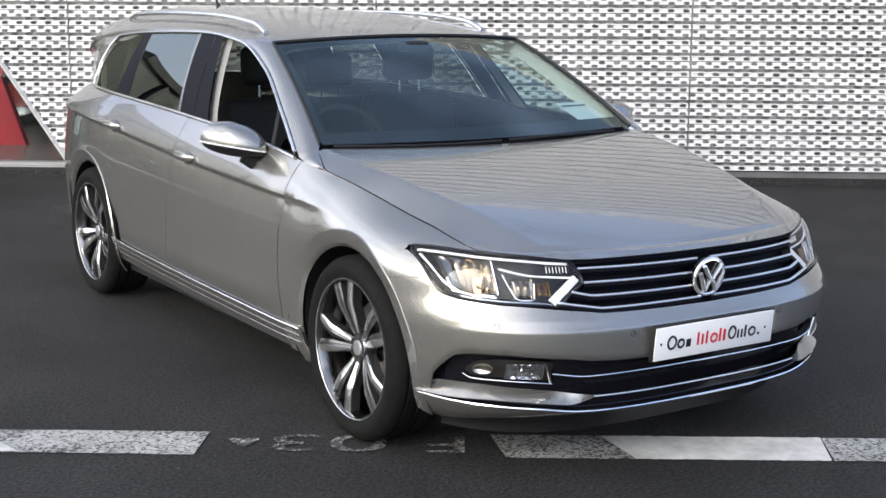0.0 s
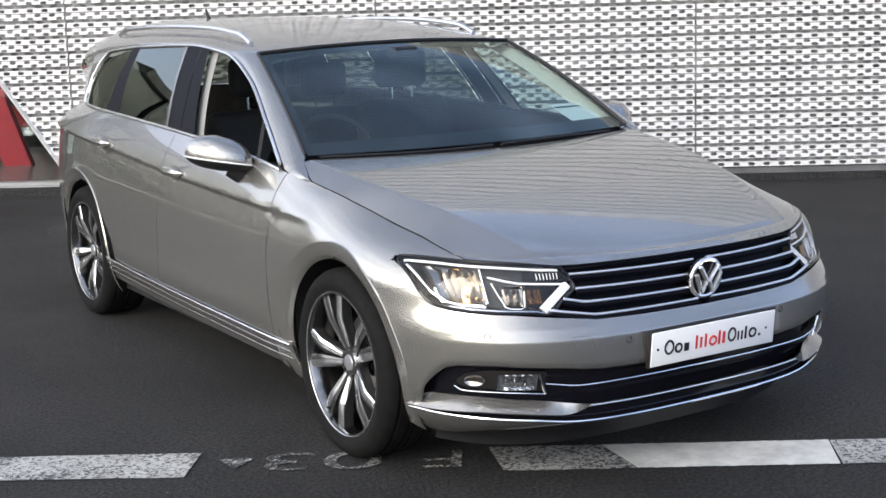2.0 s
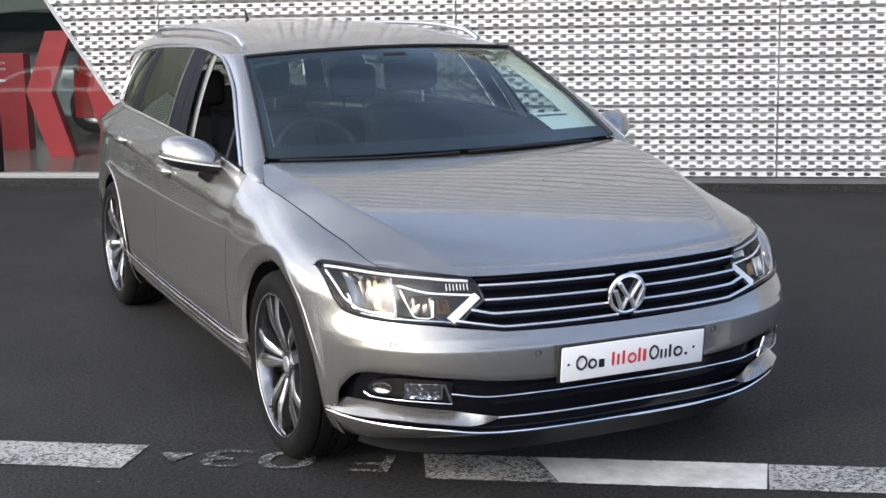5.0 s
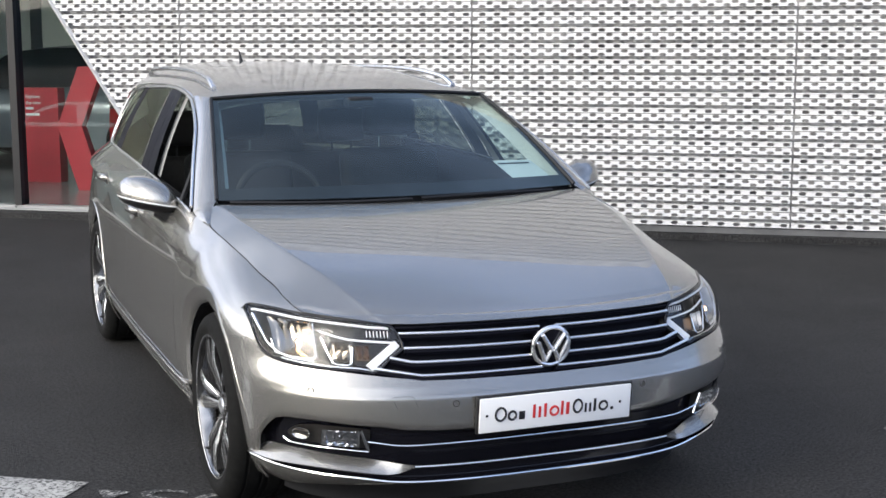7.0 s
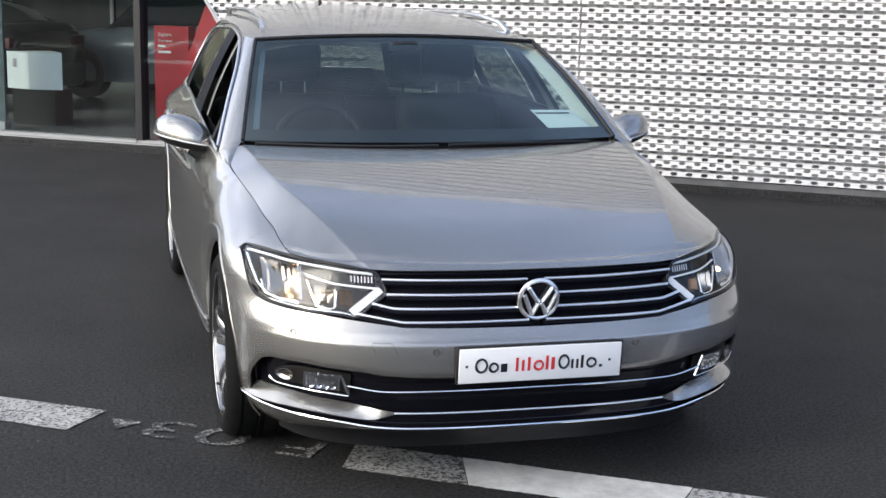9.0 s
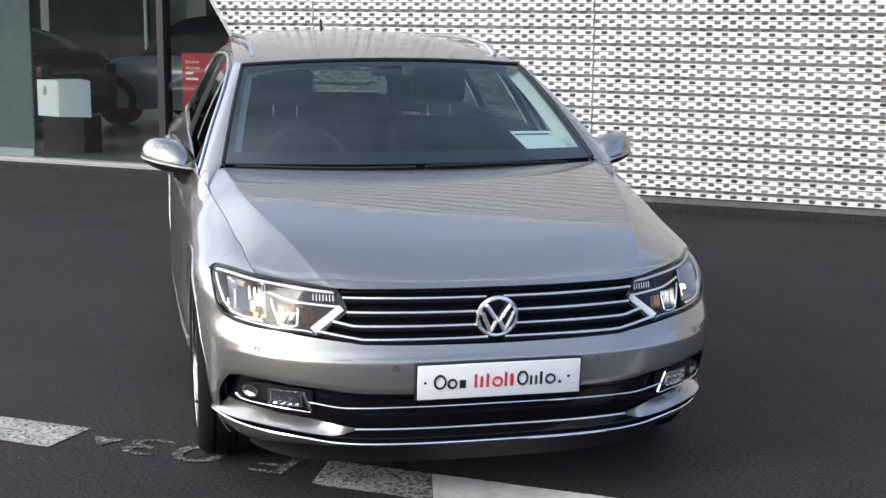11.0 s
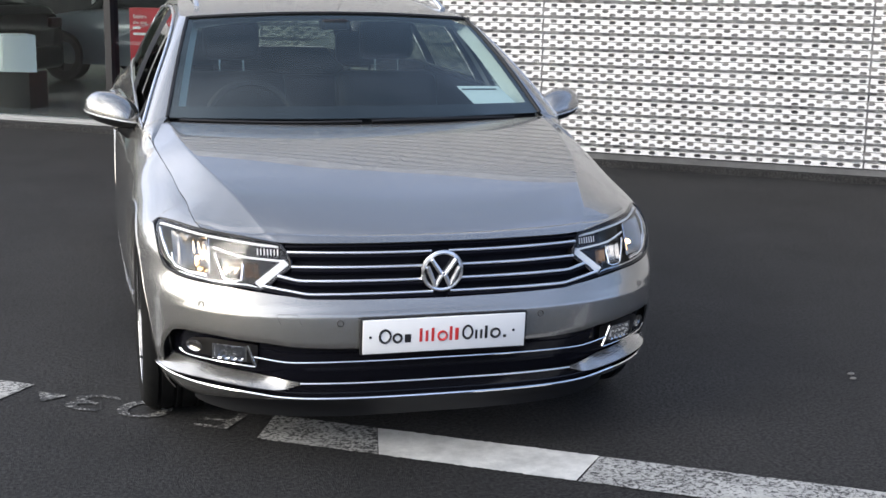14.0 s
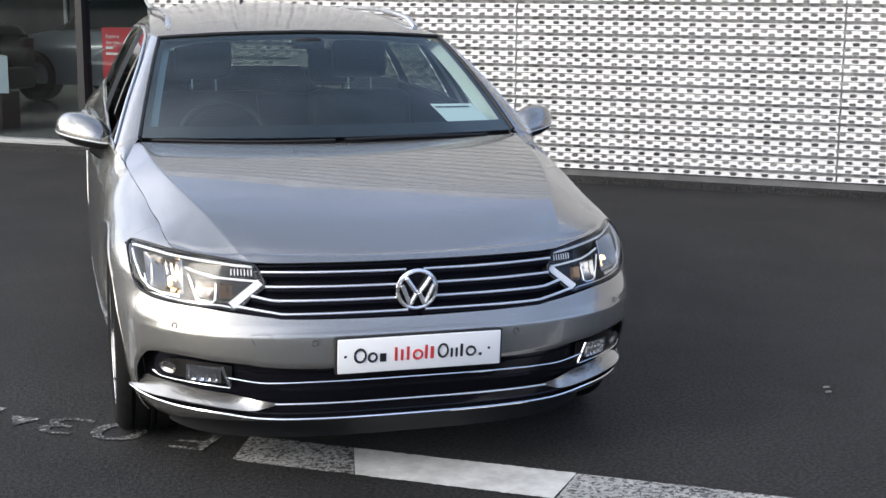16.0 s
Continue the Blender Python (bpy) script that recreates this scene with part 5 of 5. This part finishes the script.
seat(-0.37, 1.52, 0.50, (0,), 1.09)
seat(0.37, 1.52, 0.50, (0,), 1.09)
seat(0.0, 2.42, 1.30, (-0.42, 0.42), 1.0)

# paper notice in the screen's lower corner
notice = obj("paper_notice", *grid(lambda u, v: screen_f(lerp(0.64, 0.905, u) - 0.05 * v, lerp(0.10, 0.25, v), -0.012), steps(4), steps(3)), PAPER, car, "white paper notice behind the screen")
obj("notice_line", *grid(lambda u, v: screen_f(lerp(0.63, 0.85, u) - 0.02, lerp(0.215, 0.225, v), -0.010), steps(4), steps(1)), BLACK_INK, notice)

# ---- showroom ----
def loft_car(name, label, s0, d0, turn, length, paint, high=1.40):
    """A display car on the showroom floor, seen dimly behind the glass."""
    c = tagged(new(name), label, "car", group="cars in the showroom")
    base = Matrix.Translation(wall_at(s0, d0, 0.05)) @ Matrix.Rotation(math.atan2(ALONG.y, ALONG.x) + radians(turn), 4, "Z")
    c.matrix_basis = base
    hl = length / 2
    waist = curve((-hl, 0.60), (-hl + 0.25, 0.74), (-0.75, 0.92), (0.8, 0.97), (hl - 0.15, 0.98), (hl, 0.88))
    plan = curve((-hl, 0.55), (-hl + 0.35, 0.80), (-0.6, 0.88), (1.0, 0.88), (hl - 0.3, 0.82), (hl, 0.66))
    top = curve((-1.05, 0.92), (-0.35, high - 0.05), (0.3, high), (1.1, high - 0.06), (hl - 0.25, 0.98))
    xs = steps(40, -hl, hl)

    def hull(x, v):
        a = lerp(-0.5, 1.0, v) * math.pi / 2
        w = waist(x)
        y = plan(x) * (1 if v < 0.45 else math.cos((v - 0.45) / 0.55 * math.pi / 2) ** 0.35)
        z = lerp(0.22, w, min(1, v / 0.8)) if v < 0.8 else w + 0.02 * (v - 0.8) / 0.2
        return (x, y, z)

    vs = steps(16)
    for sgn in (1, -1):
        v, q = grid(hull, xs, vs)
        v = [(a, sgn * b, z) for a, b, z in v]
        obj("body", v, q if sgn < 0 else [tuple(reversed(k)) for k in q], paint, c)
        cab = steps(26, -1.05, hl - 0.25)
        gv, gq = grid(lambda x, t: (x, sgn * lerp(plan(x) - 0.08, plan(x) - 0.26, t), lerp(waist(x) - 0.01, max(waist(x), top(x)), t)), cab, steps(5))
        obj("side_window", gv, gq, SHOW_GLASS, c)
    rv_, rq_ = grid(lambda x, t: (x, t * (plan(x) - 0.25), max(waist(x), top(x)) + 0.03 * (1 - t * t)), steps(26, -1.05, hl - 0.25), steps(8, -1, 1))
    obj("roof", rv_, rq_, paint, c)
    sv, sq = grid(lambda x, t: (x, t * (plan(x) - 0.24), max(waist(x), top(x)) + 0.034 * (1 - t * t)), steps(8, -1.04, -0.42), steps(8, -1, 1))
    obj("windscreen", sv, sq, SHOW_GLASS, c)
    sv, sq = grid(lambda x, t: (x, t * (plan(x) - 0.26), max(waist(x), top(x)) + 0.034 * (1 - t * t)), steps(8, 1.25, hl - 0.28), steps(8, -1, 1))
    obj("rear_window", sv, sq, SHOW_GLASS, c)
    for x in (-hl + 0.85, hl - 0.9):
        for sgn in (1, -1):
            w = new("wheel")
            w.parent = c
            w.matrix_basis = pose(x, sgn * 0.78, 0.315, 0, 0, 90 * sgn)
            obj("tyre", *lathe([(-0.10, 0.2), (-0.11, 0.28), (-0.09, 0.315), (0.09, 0.315), (0.11, 0.28), (0.10, 0.2)], 32), RUBBER, w)
            obj("rim", *lathe([(0.09, 0.205), (0.07, 0.17), (0.06, 0.0)], 24), GREY_ALLOY, w)
    for sgn in (1, -1):
        part("tail_light", box_bm(hl - 0.10, hl - 0.02, sgn * 0.60 - 0.1, sgn * 0.60 + 0.1, 0.72, 0.84, 0.02), TAIL_RED, c, "dark red tail light")
        part("headlight", box_bm(-hl + 0.06, -hl + 0.2, sgn * 0.58 - 0.1, sgn * 0.58 + 0.1, 0.58, 0.68, 0.02), CHROME, c)
    part("bumper", box_bm(hl - 0.2, hl + 0.02, -0.66, 0.66, 0.25, 0.5, 0.06, 3), BLACK, c)
    return c


BLACK_CAR = mat("black_car_paint", (0.008, 0.008, 0.010), 0.2, 0.0, 0.0)
BLUE_CAR = mat("blue_grey_car_paint", (0.17, 0.20, 0.225), 0.3, 0.1, 0.5)
RED_CAR = mat("red_car_paint", (0.35, 0.015, 0.015), 0.25, 0.0, 1.0)
SHOW_GLASS = mat("dark_car_glass", (0.02, 0.025, 0.028), 0.05)
TAIL_RED = mat("tail_light_red", (0.05, 0.004, 0.004), 0.3)
RED_BOARD = vary(mat("red_board", (0.33, 0.012, 0.02), 0.5), 3, (0.36, 0.006, 0.018), (0.48, 0.010, 0.026))
GREY_BOARD = vary(mat("grey_board", (0.75, 0.8, 0.8), 0.6), 6, (0.72, 0.78, 0.78), (0.8, 0.85, 0.85))
PALE_BLUE = vary(mat("pale_blue_cloth", (0.11, 0.14, 0.15), 0.8), 12, (0.06, 0.08, 0.088), (0.09, 0.115, 0.12))


loft_car("display_car", "black saloon car seen from behind in the showroom", -11.80, 2.6, 0, 4.5, BLACK_CAR, 1.30)
loft_car("display_car", "blue-grey car in the showroom", -8.9, 5.0, 0, 4.3, BLUE_CAR, 1.42)
loft_car("display_car", "red car at the back of the showroom", -5.6, 4.4, 180, 4.2, RED_CAR, 1.40)


def board(name, label, category, s0, s1, d0, d1, z0, z1, material, lean=0.0):
    v, f = wall_box(s0, s1, d0, d1, z0, z1)
    v = [tuple(Vector(p) + ALONG * lean * (p[2] - z0)) for p in v]
    return tagged(obj(name, v, f, material, smooth=False), label, category)


totem = board("display_totem", "red display totem with white writing", "display stand", -8.03, -7.60, 2.4, 2.55, 0.05, 1.06, RED_BOARD)
# two tall boards bent like chevrons, one beside the other
bend = [(0.21, 0.05), (0.0, 0.70), (0.25, 1.30)]
for s_ in (-7.25, -6.60):
    cv = [wall_at(s_ + off + ds, d, z) for off, z in bend for ds in (0, 0.27) for d in (1.75, 1.85)]
    cf = []
    for i in (0, 4):
        cf += [(i, i + 2, i + 6, i + 4), (i + 1, i + 5, i + 7, i + 3), (i, i + 4, i + 5, i + 1), (i + 2, i + 3, i + 7, i + 6)]
    cf += [(0, 1, 3, 2), (8, 10, 11, 9)]
    tagged(obj("display_board", cv, cf, RED_BOARD, smooth=False), "red chevron-shaped display board in the showroom", "display stand", group="red display boards")
board("pedestal", "black pedestal below a folded leaflet box", "pedestal", -8.93, -8.40, 1.10, 1.40, 0.05, 0.42, BLACK)
box_ = tagged(new("leaflet_box"), "pale grey folded information box on a black pedestal", "box")
bx = [(-9.00, 1.12), (-8.66, 1.04), (-8.33, 1.14), (-8.67, 1.42)]
bvv = [wall_at(s, d, z) for z in (0.42, 0.80) for s, d in bx]
obj("carton", bvv, [(0, 3, 2, 1), (4, 5, 6, 7), (0, 1, 5, 4), (1, 2, 6, 5), (2, 3, 7, 6), (3, 0, 4, 7)], GREY_BOARD, box_, smooth=False)
obj("sheet", [wall_at(s, d - 0.004, z) for s, d, z in ((-8.98, 1.1153, 0.43), (-8.67, 1.0424, 0.43), (-8.67, 1.0424, 0.79), (-8.98, 1.1153, 0.79))], [(0, 1, 2, 3)], PAPER, box_, smooth=False)
obj("print_bar", [wall_at(s, d - 0.008, z) for s, d, z in ((-8.90, 1.096, 0.64), (-8.84, 1.079, 0.64), (-8.84, 1.079, 0.73), (-8.90, 1.096, 0.73))], [(0, 1, 2, 3)], BACK_WALL, box_, smooth=False)


def wall_text(words, s, d, z, size, material, parent):
    cu = bpy.data.curves.new("words", "FONT")
    cu.body = words
    cu.size = size
    tmp = new("words", cu)
    bpy.context.view_layer.update()
    me = bpy.data.meshes.new_from_object(tmp.evaluated_get(bpy.context.evaluated_depsgraph_get()))
    bpy.data.objects.remove(tmp)
    for v in me.vertices:
        v.co = wall_at(s + v.co.x, d, z + v.co.y)
    me.materials.append(material)
    o = new("words", me)
    o.parent = parent
    return o


wall_text("Explore", -7.98, 2.394, 0.95, 0.055, WHITE, totem)
wall_text("the new", -7.98, 2.394, 0.885, 0.055, WHITE, totem)
for z, w in ((0.83, 0.09), (0.765, 0.16)):
    obj("text_bar", *wall_box(-7.98, -7.98 + w, 2.392, 2.398, z, z + 0.025), WHITE, totem, smooth=False)

# wall panels and columns behind the cars
panel = tagged(new("wall_panel"), "dark wall panel in a thin white frame", "panel")
obj("board", *wall_box(-13.2, -11.4, 6.6, 6.65, 0.7, 2.2), DARK_WALL, panel, smooth=False)
for a, b, c_, d_ in ((-13.2, -11.4, 2.2, 2.24), (-11.44, -11.4, 0.7, 2.2)):
    obj("frame", *wall_box(a, b, 6.56, 6.6, c_, d_), WHITE, panel, smooth=False)
column = tagged(obj("column", *wall_box(-10.05, -9.75, 5.6, 5.9, 0.05, SHOP_TOP - 0.07), PALE_WALL, smooth=False), "pale grey showroom column", "column", kind="structure")
tagged(obj("column", *wall_box(-7.5, -7.15, 5.9, 6.2, 0.05, SHOP_TOP - 0.07), PALE_WALL, smooth=False), "pale grey showroom column", "column", kind="structure")
tagged(obj("partition", *wall_box(-14.0, -6.0, 7.4, 7.5, 0.05, SHOP_TOP - 0.07), PARTITION, smooth=False), "grey showroom partition wall", "wall", kind="structure")
banner = tagged(new("banner"), "pale blue-grey banner standing just inside the glass", "banner")
obj("cloth", *wall_box(-8.98, -8.44, 0.36, 0.38, 0.16, 2.25), PALE_BLUE, banner, smooth=False)
obj("foot", *wall_box(-9.0, -8.42, 0.32, 0.42, 0.05, 0.16), FRAME_LIGHT, banner, smooth=False)


# pale car-shaped film on the glass beside the cladding
FILM = bpy.data.materials.new("pale_film")
FILM.use_nodes = True
FILM.node_tree.nodes.clear()
film_out = FILM.node_tree.nodes.new("ShaderNodeOutputMaterial")
film_mix = FILM.node_tree.nodes.new("ShaderNodeMixShader")
film_mix.inputs["Fac"].default_value = 0.16
film_clear = node(FILM, "ShaderNodeBsdfTransparent")
film_pale = node(FILM, "ShaderNodeBsdfDiffuse", Color=(0.55, 0.57, 0.58, 1))
link(FILM, film_clear.outputs["BSDF"], film_mix.inputs[1])
link(FILM, film_pale.outputs["BSDF"], film_mix.inputs[2])
link(FILM, film_mix.outputs["Shader"], film_out.inputs["Surface"])
decal = tagged(new("window_decal"), "pale see-through car-shaped film on the showroom glass", "decal")
roof_arc = curve((-6.76, 0.86), (-6.66, 0.925), (-6.5, 0.985), (-6.3, 1.02), (-6.0, 1.025), (-5.6, 0.99))


def film(name, lo, hi, s0, s1, label=""):
    us = steps(24)
    v, q = grid(lambda u, w: wall_at(lerp(s0, s1, u), GL + 0.045, lerp(lo(lerp(s0, s1, u)), hi(lerp(s0, s1, u)), w)), us, [0, 1])
    o = obj(name, v, q, FILM, decal, label, smooth=False)
    o.visible_shadow = False


film("roof_band", lambda s: roof_arc(s) - 0.03, roof_arc, -6.76, -5.5, "pale roof line")
film("belt_band", lambda s: 0.80, lambda s: 0.835, -6.76, -5.5, "pale belt line")
for a_, b_ in ((-6.22, -6.12), (-5.82, -5.76)):
    film("pillar_film", lambda s: 0.839, lambda s: roof_arc(s) - 0.034, a_, b_)
